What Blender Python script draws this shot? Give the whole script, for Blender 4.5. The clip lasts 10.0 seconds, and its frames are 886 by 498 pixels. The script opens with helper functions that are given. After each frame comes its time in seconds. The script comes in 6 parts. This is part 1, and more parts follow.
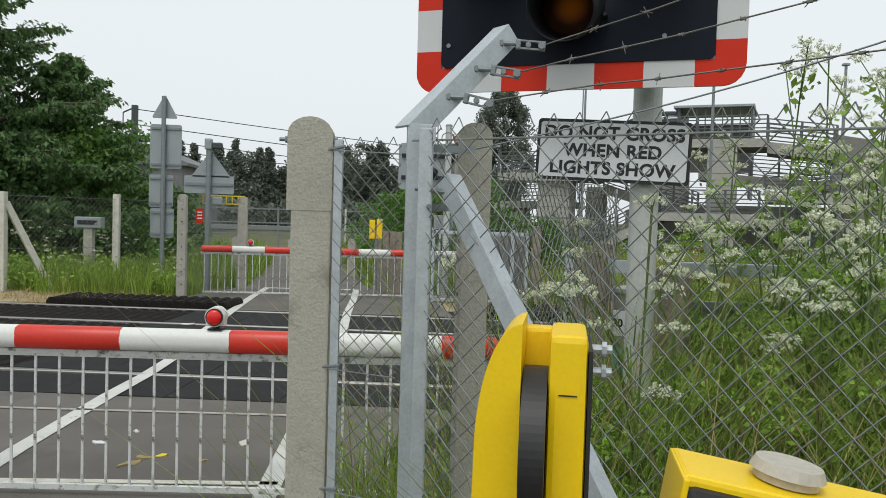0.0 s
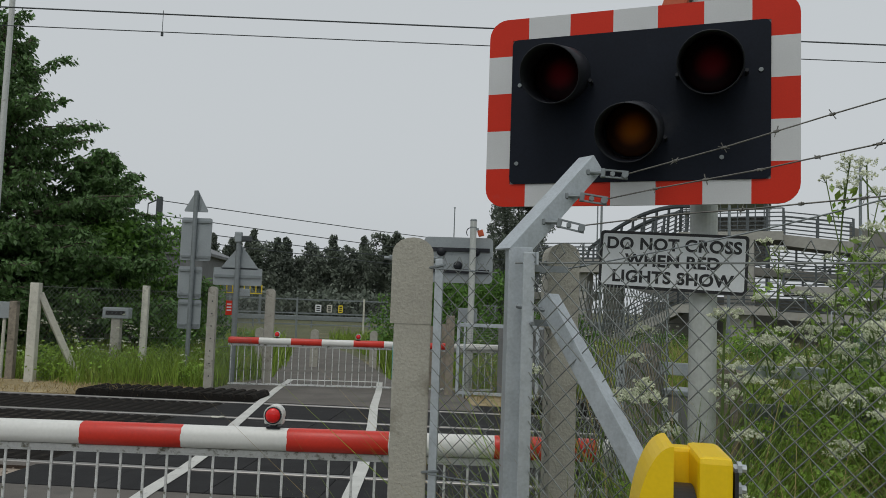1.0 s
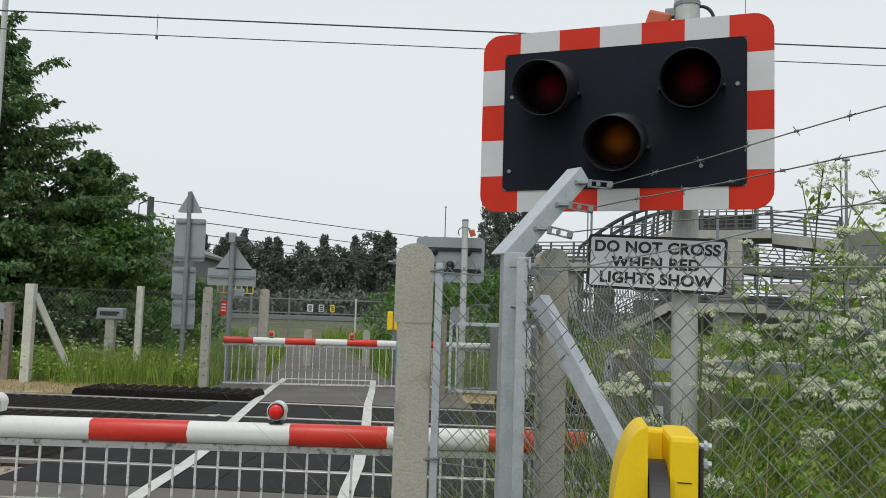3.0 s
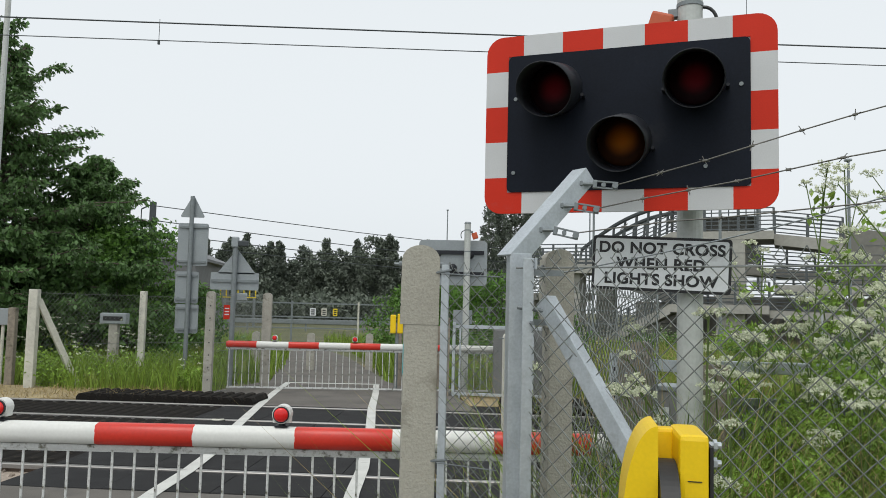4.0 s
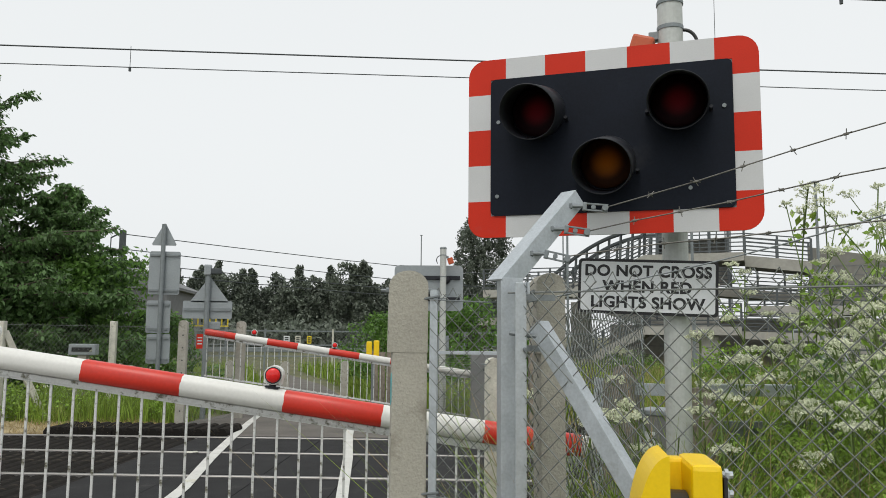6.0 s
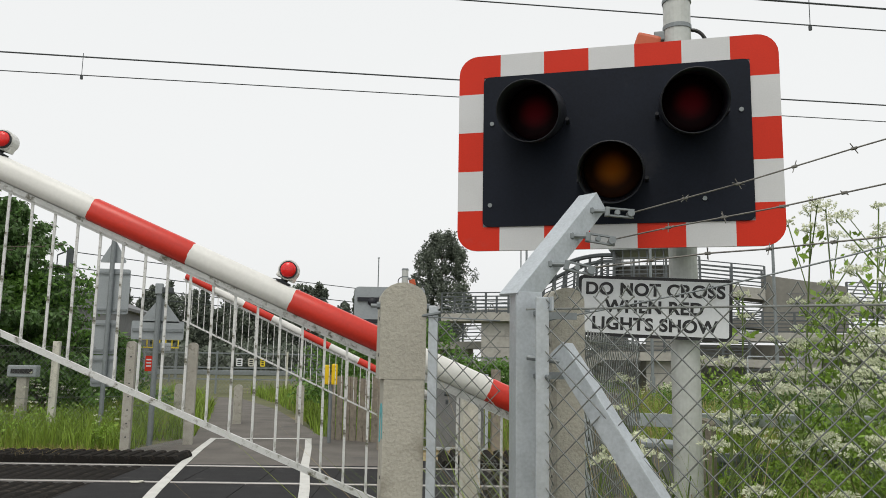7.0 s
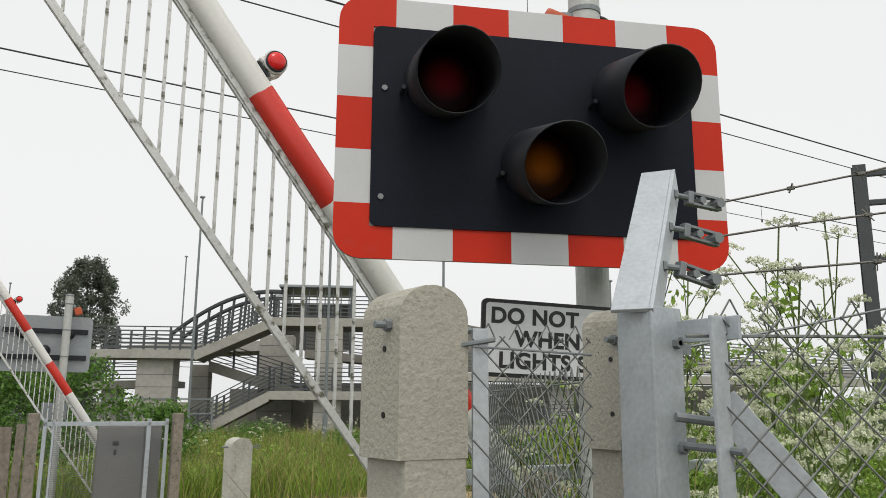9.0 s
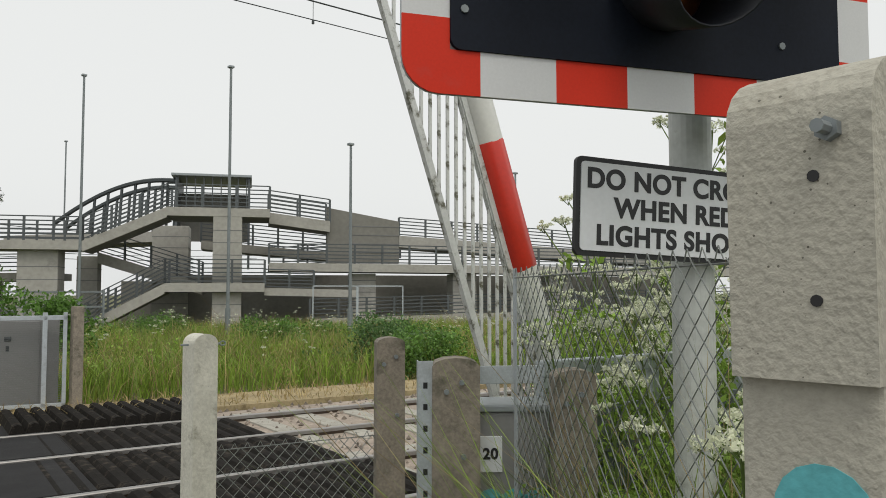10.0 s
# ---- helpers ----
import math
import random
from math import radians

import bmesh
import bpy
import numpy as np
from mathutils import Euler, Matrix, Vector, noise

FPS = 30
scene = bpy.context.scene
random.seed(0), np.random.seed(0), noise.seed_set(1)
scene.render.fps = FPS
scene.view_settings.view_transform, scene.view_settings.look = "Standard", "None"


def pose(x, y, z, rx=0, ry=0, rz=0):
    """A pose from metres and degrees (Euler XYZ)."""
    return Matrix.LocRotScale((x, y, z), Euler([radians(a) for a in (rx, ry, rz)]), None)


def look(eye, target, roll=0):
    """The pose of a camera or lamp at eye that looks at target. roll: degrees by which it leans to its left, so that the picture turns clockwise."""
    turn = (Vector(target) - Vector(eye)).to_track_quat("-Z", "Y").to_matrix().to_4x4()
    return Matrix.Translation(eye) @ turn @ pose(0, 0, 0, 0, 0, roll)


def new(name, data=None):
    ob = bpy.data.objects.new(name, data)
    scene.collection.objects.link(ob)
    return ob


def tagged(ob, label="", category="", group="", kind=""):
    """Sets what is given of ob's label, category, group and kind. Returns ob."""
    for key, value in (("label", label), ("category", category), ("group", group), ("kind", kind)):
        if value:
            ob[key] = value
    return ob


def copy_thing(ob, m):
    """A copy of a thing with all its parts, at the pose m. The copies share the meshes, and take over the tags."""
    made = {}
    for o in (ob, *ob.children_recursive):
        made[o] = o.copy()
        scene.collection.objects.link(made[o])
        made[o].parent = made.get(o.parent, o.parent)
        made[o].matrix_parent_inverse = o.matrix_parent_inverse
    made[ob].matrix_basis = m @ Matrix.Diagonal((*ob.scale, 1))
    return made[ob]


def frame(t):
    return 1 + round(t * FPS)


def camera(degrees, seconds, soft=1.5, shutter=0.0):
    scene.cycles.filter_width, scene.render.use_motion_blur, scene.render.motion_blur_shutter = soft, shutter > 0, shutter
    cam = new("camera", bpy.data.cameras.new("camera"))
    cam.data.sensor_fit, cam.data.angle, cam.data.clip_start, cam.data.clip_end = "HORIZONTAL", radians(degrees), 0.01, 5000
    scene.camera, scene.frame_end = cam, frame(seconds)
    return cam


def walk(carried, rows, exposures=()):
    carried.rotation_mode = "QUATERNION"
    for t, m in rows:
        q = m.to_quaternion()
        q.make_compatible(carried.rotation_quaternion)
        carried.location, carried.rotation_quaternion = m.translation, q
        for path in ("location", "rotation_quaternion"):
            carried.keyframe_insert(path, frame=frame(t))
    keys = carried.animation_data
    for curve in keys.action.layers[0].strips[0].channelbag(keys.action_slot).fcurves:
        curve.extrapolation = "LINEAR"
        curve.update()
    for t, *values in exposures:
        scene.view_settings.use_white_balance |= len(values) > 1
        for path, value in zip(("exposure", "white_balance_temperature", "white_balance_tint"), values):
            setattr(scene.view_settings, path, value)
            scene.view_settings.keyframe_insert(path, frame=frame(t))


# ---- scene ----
cam = camera(59.1, 10.0, soft=0.9)
PATH = [
    (0, (-0.634, -2.587, 1.451), (-0.461, -0.596, 1.372), 1.7),
    (0.5, (-0.824, -2.667, 1.482), (-0.672, -0.674, 1.532), 1.7),
    (1, (-0.852, -2.724, 1.506), (-0.721, -0.734, 1.654), 2.0),
    (1.5, (-0.833, -2.798, 1.504), (-0.721, -0.807, 1.647), 1.8),
    (2, (-0.828, -2.876, 1.514), (-0.718, -0.886, 1.673), 1.8),
    (2.5, (-0.864, -2.895, 1.512), (-0.717, -0.905, 1.658), 2.0),
    (4, (-0.9, -2.898, 1.504), (-0.751, -0.91, 1.658), 1.4),
    (4.5, (-0.899, -2.894, 1.503), (-0.761, -0.906, 1.678), 1.3),
    (5, (-0.901, -2.887, 1.503), (-0.754, -0.903, 1.71), 1.0),
    (5.5, (-0.923, -2.897, 1.508), (-0.732, -0.917, 1.719), 0.6),
    (7, (-1.007, -2.509, 1.506), (-0.683, -0.555, 1.787), 1.0),
    (7.5, (-1.16, -2.298, 1.517), (-0.639, -0.398, 1.859), 0.6),
    (8, (-1.245, -2.061, 1.531), (-0.474, -0.266, 1.961), 0.3),
    (8.5, (-1.3, -1.866, 1.545), (-0.294, -0.198, 2.001), 0.0),
    (9, (-1.367, -1.544, 1.531), (-0.261, 0.077, 1.917), 0.3),
    (9.5, (-1.379, -1.182, 1.52), (-0.304, 0.498, 1.67), 0.0),
    (10, (-1.391, -0.874, 1.52), (-0.054, 0.609, 1.635), -0.1),
]
walk(cam, [(t, look(eye, target, roll)) for t, eye, target, roll in PATH],
     [(0, 0.32, 6500, 6), (0.5, -0.05, 6500, 7), (1.0, -0.28, 6450, 7), (1.5, -0.36, 6450, 7), (2.0, -0.3, 6450, 7), (2.5, 0.1, 6450, 7), (4.5, 0.32, 6500, 7), (7.0, 0.38, 6800, 9), (8.5, 0.42, 6850, 10), (9, 0.36, 6850, 9.5), (10, 0.27, 6850, 8)])

# ---- world, sun, exposure ----
world = bpy.data.worlds.new("overcast_sky")
scene.world = world
world.use_nodes = True
wn, wl = world.node_tree.nodes, world.node_tree.links
sky = wn.new("ShaderNodeTexSky")
sky.sky_type = "NISHITA"
sky.sun_disc = False
sky.sun_elevation = radians(52)
sky.sun_rotation = radians(200)
sky.dust_density = 6.0
sky.air_density = 1.0
hsv = wn.new("ShaderNodeHueSaturation")
hsv.inputs["Saturation"].default_value = 0.12
veil = wn.new("ShaderNodeMix")
veil.data_type = "RGBA"
veil.inputs["Factor"].default_value = 0.8
veil.inputs["B"].default_value = (7.6, 7.9, 8.3, 1)
wl.new(sky.outputs[0], hsv.inputs["Color"])
wl.new(hsv.outputs[0], veil.inputs["A"])
wl.new(veil.outputs["Result"], wn["Background"].inputs["Color"])
wn["Background"].inputs["Strength"].default_value = 0.1
sun = new("sun", bpy.data.lights.new("sun", "SUN"))
sun.data.energy = 0.8
sun.data.angle = radians(25)
sun.data.color = (1.0, 0.96, 0.9)
sun.matrix_world = look((-4, -9, 17), (0, 0, 0))


# ---- materials ----
def mat(name, base, rough=0.6, metal=0.0, var=0.25, scale=8.0, fine=90.0, bump=0.15, stain=None, stain_at=0.58, stain_scale=3.0, each=0.0, spec=0.5, pits=0.0):
    """Principled surface with mottling at two scales, fine relief and an optional stain colour."""
    m = bpy.data.materials.new(name)
    m.use_nodes = True
    n, l = m.node_tree.nodes, m.node_tree.links
    p = n["Principled BSDF"]
    p.inputs["Roughness"].default_value = rough
    p.inputs["Metallic"].default_value = metal
    p.inputs["Specular IOR Level"].default_value = spec
    co = n.new("ShaderNodeTexCoord")
    big = n.new("ShaderNodeTexNoise")
    big.inputs["Scale"].default_value = scale
    big.inputs["Detail"].default_value = 5
    small = n.new("ShaderNodeTexNoise")
    small.inputs["Scale"].default_value = fine
    small.inputs["Detail"].default_value = 3
    l.new(co.outputs["Object"], big.inputs["Vector"])
    l.new(co.outputs["Object"], small.inputs["Vector"])
    add = n.new("ShaderNodeMath")
    add.operation = "ADD"
    l.new(big.outputs["Fac"], add.inputs[0])
    l.new(small.outputs["Fac"], add.inputs[1])
    ramp = n.new("ShaderNodeMapRange")
    ramp.inputs["From Min"].default_value = 0.65
    ramp.inputs["From Max"].default_value = 1.35
    ramp.inputs["To Min"].default_value = 1 - var
    ramp.inputs["To Max"].default_value = 1 + var
    l.new(add.outputs[0], ramp.inputs["Value"])
    tone = ramp.outputs["Result"]
    if each:
        info = n.new("ShaderNodeNewGeometry")
        r2 = n.new("ShaderNodeMapRange")
        r2.inputs["To Min"].default_value = 1 - each
        r2.inputs["To Max"].default_value = 1 + each
        l.new(info.outputs["Random Per Island"], r2.inputs["Value"])
        mul = n.new("ShaderNodeMath")
        mul.operation = "MULTIPLY"
        l.new(tone, mul.inputs[0])
        l.new(r2.outputs["Result"], mul.inputs[1])
        tone = mul.outputs[0]
    col = n.new("ShaderNodeVectorMath")
    col.operation = "SCALE"
    col.inputs[0].default_value = base
    l.new(tone, col.inputs["Scale"])
    out = col.outputs[0]
    if stain:
        sn = n.new("ShaderNodeTexNoise")
        sn.inputs["Scale"].default_value = stain_scale
        sn.inputs["Detail"].default_value = 8
        sn.inputs["Roughness"].default_value = 0.65
        l.new(co.outputs["Object"], sn.inputs["Vector"])
        sr = n.new("ShaderNodeMapRange")
        sr.inputs["From Min"].default_value = stain_at
        sr.inputs["From Max"].default_value = stain_at + 0.12
        l.new(sn.outputs["Fac"], sr.inputs["Value"])
        mx = n.new("ShaderNodeMix")
        mx.data_type = "RGBA"
        mx.inputs["B"].default_value = (*stain, 1)
        l.new(sr.outputs["Result"], mx.inputs["Factor"])
        l.new(out, mx.inputs["A"])
        out = mx.outputs["Result"]
    if pits:
        vo = n.new("ShaderNodeTexVoronoi")
        vo.inputs["Scale"].default_value = pits
        l.new(co.outputs["Object"], vo.inputs["Vector"])
        gate = n.new("ShaderNodeMapRange")
        gate.inputs["From Min"].default_value = 0.42
        gate.inputs["From Max"].default_value = 0.6
        gate.inputs["To Max"].default_value = 0.2
        l.new(big.outputs["Fac"], gate.inputs["Value"])
        less = n.new("ShaderNodeMath")
        less.operation = "LESS_THAN"
        l.new(vo.outputs["Distance"], less.inputs[0])
        l.new(gate.outputs["Result"], less.inputs[1])
        mp = n.new("ShaderNodeMix")
        mp.data_type = "RGBA"
        mp.inputs["B"].default_value = (0.14, 0.132, 0.11, 1)
        some = n.new("ShaderNodeSeparateColor")
        l.new(vo.outputs["Color"], some.inputs[0])
        few = n.new("ShaderNodeMath")
        few.operation = "GREATER_THAN"
        few.inputs[1].default_value = 0.9
        l.new(some.outputs[0], few.inputs[0])
        both = n.new("ShaderNodeMath")
        both.operation = "MULTIPLY"
        l.new(less.outputs[0], both.inputs[0])
        l.new(few.outputs[0], both.inputs[1])
        l.new(both.outputs[0], mp.inputs["Factor"])
        l.new(out, mp.inputs["A"])
        out = mp.outputs["Result"]
    l.new(out, p.inputs["Base Color"])
    if bump:
        b = n.new("ShaderNodeBump")
        b.inputs["Strength"].default_value = bump
        b.inputs["Distance"].default_value = 0.004
        l.new(small.outputs["Fac"], b.inputs["Height"])
        l.new(b.outputs[0], p.inputs["Normal"])
    return m


def leaf_mat(name, base, each=0.45, trans=0.35, warm=None):
    """Leaf: diffuse and translucent, each leaf its own tone."""
    m = mat(name, base, 0.55, var=0.2, scale=0.7, fine=6, bump=0, each=each, stain=warm, stain_at=0.56, stain_scale=0.9)
    n, l = m.node_tree.nodes, m.node_tree.links
    p = n["Principled BSDF"]
    t = n.new("ShaderNodeBsdfTranslucent")
    src = p.inputs["Base Color"].links[0].from_socket
    l.new(src, t.inputs["Color"])
    mx = n.new("ShaderNodeMixShader")
    mx.inputs[0].default_value = trans
    l.new(p.outputs[0], mx.inputs[1])
    l.new(t.outputs[0], mx.inputs[2])
    l.new(mx.outputs[0], n["Material Output"].inputs["Surface"])
    return m


M_CONC = mat("weathered_concrete", (0.36, 0.345, 0.30), 0.9, var=0.28, scale=7, fine=130, bump=0.5, stain=(0.17, 0.16, 0.13), stain_at=0.57, stain_scale=9)
M_CONC_MOSS = mat("lichen_concrete", (0.40, 0.385, 0.33), 0.95, pits=150, var=0.16, scale=4, fine=150, bump=0.6, stain=(0.24, 0.225, 0.18), stain_at=0.55, stain_scale=6)
M_CONC_PALE = mat("pale_concrete", (0.55, 0.54, 0.47), 0.9, pits=90, var=0.2, scale=9, fine=90, bump=0.5, stain=(0.30, 0.29, 0.24), stain_at=0.58, stain_scale=14)
# deck and wall concrete, its colour darkened to carry the shade of the undersides
M_CONC_FAR = mat("shaded_bridge_concrete", (0.20, 0.195, 0.175), 0.85, var=0.15, scale=0.6, fine=5, bump=0.05, stain=(0.17, 0.165, 0.15), stain_at=0.56, stain_scale=0.7)
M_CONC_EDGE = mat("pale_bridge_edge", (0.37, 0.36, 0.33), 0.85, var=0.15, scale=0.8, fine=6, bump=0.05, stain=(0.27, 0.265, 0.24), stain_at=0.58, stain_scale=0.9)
M_GALV = mat("galvanised_steel", (0.46, 0.50, 0.53), 0.5, 0.45, var=0.14, scale=20, fine=140, bump=0.06, stain=(0.34, 0.35, 0.35), stain_at=0.6, stain_scale=12)
M_GALV_DARK = mat("dull_galvanised_steel", (0.22, 0.245, 0.255), 0.55, 0.4, var=0.15, scale=12, fine=100, bump=0.05)
M_WIRE = mat("fence_wire", (0.21, 0.225, 0.215), 0.5, 0.5, var=0.15, scale=10, fine=60, bump=0)
M_WIRE_DARK = mat("old_barbed_wire", (0.16, 0.155, 0.14), 0.6, 0.5, var=0.3, scale=14, fine=60, bump=0)
M_RED = mat("red_reflective_sheet", (0.60, 0.030, 0.012), 0.5, spec=0.2, var=0.07, scale=6, fine=200, bump=0.02, stain=(0.52, 0.05, 0.035), stain_at=0.64, stain_scale=5)
M_WHITE = mat("white_reflective_sheet", (0.58, 0.59, 0.60), 0.4, var=0.05, scale=6, fine=200, bump=0.02, stain=(0.48, 0.48, 0.47), stain_at=0.62, stain_scale=6)
M_BOOM_W = mat("white_boom_paint", (0.72, 0.72, 0.69), 0.42, var=0.06, scale=5, fine=60, bump=0.03, stain=(0.42, 0.41, 0.36), stain_at=0.66, stain_scale=7)
M_BOOM_R = mat("red_boom_band", (0.60, 0.035, 0.02), 0.36, var=0.1, scale=5, fine=60, bump=0.03, stain=(0.62, 0.32, 0.27), stain_at=0.71, stain_scale=20)
M_SKIRT = mat("skirt_rail_paint", (0.62, 0.63, 0.62), 0.5, 0.1, var=0.12, scale=10, fine=80, bump=0.05, stain=(0.13, 0.125, 0.09), stain_at=0.52, stain_scale=20)
M_BLACK = mat("matt_black_board", (0.0065, 0.0095, 0.0175), 0.6, spec=0.16, var=0.25, scale=5, fine=120, bump=0.03, stain=(0.02, 0.022, 0.028), stain_at=0.6, stain_scale=4)
M_HOOD = mat("black_hood", (0.017, 0.019, 0.025), 0.5, spec=0.35, var=0.2, scale=9, fine=90, bump=0.04)
def lens_mat(name, rim, painted_glow):
    """Unlit lens, deep at the rim; the reflector's glow is painted into the middle."""
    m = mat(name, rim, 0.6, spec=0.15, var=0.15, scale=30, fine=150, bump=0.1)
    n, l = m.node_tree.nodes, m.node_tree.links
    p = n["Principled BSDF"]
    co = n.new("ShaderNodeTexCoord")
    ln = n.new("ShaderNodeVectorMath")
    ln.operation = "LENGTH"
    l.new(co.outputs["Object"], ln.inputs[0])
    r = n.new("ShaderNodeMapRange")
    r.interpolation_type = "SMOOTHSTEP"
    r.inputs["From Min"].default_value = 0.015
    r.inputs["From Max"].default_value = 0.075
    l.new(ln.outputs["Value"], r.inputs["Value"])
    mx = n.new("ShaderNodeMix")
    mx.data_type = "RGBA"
    mx.inputs["A"].default_value = (*painted_glow, 1)
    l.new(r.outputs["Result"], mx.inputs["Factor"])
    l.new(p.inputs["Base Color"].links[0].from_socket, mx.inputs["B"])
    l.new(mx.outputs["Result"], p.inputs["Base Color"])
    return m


# second colour: the glow painted at the middle of each unlit lens
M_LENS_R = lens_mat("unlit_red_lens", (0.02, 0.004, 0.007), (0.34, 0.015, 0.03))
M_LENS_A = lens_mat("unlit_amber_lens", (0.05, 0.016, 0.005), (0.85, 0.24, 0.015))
M_LAMP_R = mat("boom_lamp_red", (0.75, 0.02, 0.02), 0.15, var=0.15, scale=60, fine=200, bump=0.1)
M_YEL = mat("yellow_plastic", (0.86, 0.58, 0.005), 0.38, var=0.05, scale=8, fine=160, bump=0.04, stain=(0.7, 0.46, 0.01), stain_at=0.66, stain_scale=8)
M_RUBBER = mat("black_plastic", (0.018, 0.018, 0.019), 0.5, var=0.2, scale=14, fine=90, bump=0.05, stain=(0.3, 0.3, 0.29), stain_at=0.7, stain_scale=30)
M_CAP = mat("grey_cap", (0.45, 0.42, 0.36), 0.6, var=0.1, scale=30, fine=120, bump=0.1)
M_SIGN = mat("white_sign_face", (0.68, 0.70, 0.72), 0.4, var=0.05, scale=5, fine=100, bump=0.02, stain=(0.55, 0.56, 0.56), stain_at=0.62, stain_scale=8)
M_INK = mat("black_lettering", (0.012, 0.012, 0.014), 0.5, var=0.1, bump=0)
M_ALU = mat("grey_sign_back", (0.30, 0.33, 0.345), 0.5, 0.35, var=0.1, scale=3, fine=40, bump=0.02)
M_POLE = mat("grey_pole", (0.50, 0.52, 0.50), 0.5, 0.2, var=0.12, scale=10, fine=60, bump=0.05, stain=(0.33, 0.33, 0.30), stain_at=0.58, stain_scale=10)
M_WOOD = mat("weathered_timber", (0.24, 0.21, 0.17), 0.9, var=0.35, scale=14, fine=80, bump=0.5, stain=(0.09, 0.085, 0.06), stain_at=0.55, stain_scale=6)
M_CAB = mat("grey_steel_cabinet", (0.235, 0.235, 0.235), 0.5, 0.1, var=0.08, scale=3, fine=60, bump=0.02)
M_HOARD = mat("blue_grey_sheet", (0.17, 0.20, 0.215), 0.55, 0.15, var=0.15, scale=3, fine=60, bump=0.05, stain=(0.11, 0.12, 0.12), stain_at=0.56, stain_scale=4)
M_ASPH = mat("worn_asphalt", (0.14, 0.13, 0.118), 0.95, spec=0.2, var=0.28, scale=1.5, fine=160, bump=0.5, stain=(0.105, 0.10, 0.095), stain_at=0.55, stain_scale=1.6)
M_DECK = mat("rubber_crossing_panel", (0.028, 0.028, 0.029), 0.9, spec=0.15, var=0.3, scale=3, fine=140, bump=0.4, stain=(0.06, 0.058, 0.055), stain_at=0.6, stain_scale=3)
M_GUARD = mat("black_rubber_guard", (0.017, 0.0155, 0.014), 0.95, spec=0.1, var=0.3, scale=6, fine=60, bump=0.3, stain=(0.06, 0.05, 0.04), stain_at=0.55, stain_scale=7)
M_PAINT = mat("worn_road_paint", (0.56, 0.56, 0.53), 0.75, var=0.15, scale=4, fine=120, bump=0.25, stain=(0.26, 0.25, 0.24), stain_at=0.6, stain_scale=10)
M_RAIL = mat("rail_steel", (0.10, 0.075, 0.06), 0.45, 0.6, var=0.25, scale=6, fine=60, bump=0.1)
M_RAILTOP = mat("polished_rail_head", (0.30, 0.29, 0.28), 0.4, 0.7, var=0.1, scale=6, fine=60, bump=0.02)
M_BALLAST = mat("ballast_stone", (0.24, 0.20, 0.165), 0.95, var=0.35, scale=4, fine=30, bump=0.4, each=0.45)
M_SOIL = mat("grassy_soil", (0.10, 0.105, 0.045), 1.0, var=0.35, scale=0.5, fine=14, bump=0.6, stain=(0.27, 0.215, 0.12), stain_at=0.57, stain_scale=0.35)
M_STRAW = mat("dry_straw_soil", (0.33, 0.265, 0.15), 1.0, var=0.3, scale=2, fine=25, bump=0.6, stain=(0.17, 0.13, 0.07), stain_at=0.55, stain_scale=3)
M_BARK = mat("bark", (0.10, 0.085, 0.065), 0.95, var=0.35, scale=9, fine=60, bump=0.6)
M_LEAF = leaf_mat("dark_tree_leaf", (0.10, 0.19, 0.058), trans=0.35)
M_LEAF2 = leaf_mat("bush_leaf", (0.11, 0.22, 0.04))
# leaf colour paled and greyed to hold the haze of distance
M_LEAF_FAR = leaf_mat("hazed_distant_foliage", (0.125, 0.15, 0.115), each=0.45, trans=0.25)
M_LEAF_PARS = leaf_mat("parsley_leaf", (0.24, 0.38, 0.06), warm=(0.36, 0.31, 0.08))
M_GRASS = leaf_mat("grass_blade", (0.20, 0.295, 0.043), warm=(0.32, 0.30, 0.085))
M_DRYGRASS = leaf_mat("dry_grass_blade", (0.36, 0.28, 0.13))
M_UMBEL = leaf_mat("white_umbel", (0.70, 0.73, 0.55), each=0.15, trans=0.25)
M_STEM = leaf_mat("green_stem", (0.15, 0.22, 0.06), each=0.3)
M_TEAL = mat("teal_spray_paint", (0.10, 0.40, 0.44), 0.7, var=0.2, scale=20, fine=120, bump=0.2)
M_YSIGN = mat("yellow_sign_face", (0.75, 0.58, 0.03), 0.5, var=0.06, bump=0)
M_ORANGE = mat("orange_housing", (0.50, 0.09, 0.03), 0.5, var=0.1, bump=0.05)
M_ROOF = mat("grey_roof_sheet", (0.16, 0.165, 0.17), 0.7, var=0.15, scale=0.5, fine=4, bump=0.05)
M_DARKSTEEL = mat("dark_steel", (0.065, 0.075, 0.08), 0.6, 0.3, var=0.15, scale=4, fine=40, bump=0.05)
M_RAILING = mat("bridge_railing", (0.10, 0.112, 0.118), 0.5, 0.4, var=0.12, scale=2, fine=20, bump=0)


# ---- small builders ----
def box(bm, x0, x1, y0, y1, z0, z1, m=None, bevel=0.0):
    r = bmesh.ops.create_cube(bm, size=1)
    mm = Matrix.Translation(((x0 + x1) / 2, (y0 + y1) / 2, (z0 + z1) / 2)) @ Matrix.Diagonal((x1 - x0, y1 - y0, z1 - z0, 1))
    bmesh.ops.transform(bm, matrix=(m @ mm) if m else mm, verts=r["verts"])
    if bevel:
        es = list({e for v in r["verts"] for e in v.link_edges})
        bmesh.ops.bevel(bm, geom=es, offset=bevel, segments=2, affect="EDGES", profile=0.6)


def tube(bm, a, b, r, n=8, r2=None):
    a, b = Vector(a), Vector(b)
    d = b - a
    m = Matrix.Translation((a + b) / 2) @ d.to_track_quat("Z", "Y").to_matrix().to_4x4()
    bmesh.ops.create_cone(bm, cap_ends=True, segments=n, radius1=r, radius2=r if r2 is None else r2, depth=d.length, matrix=m)


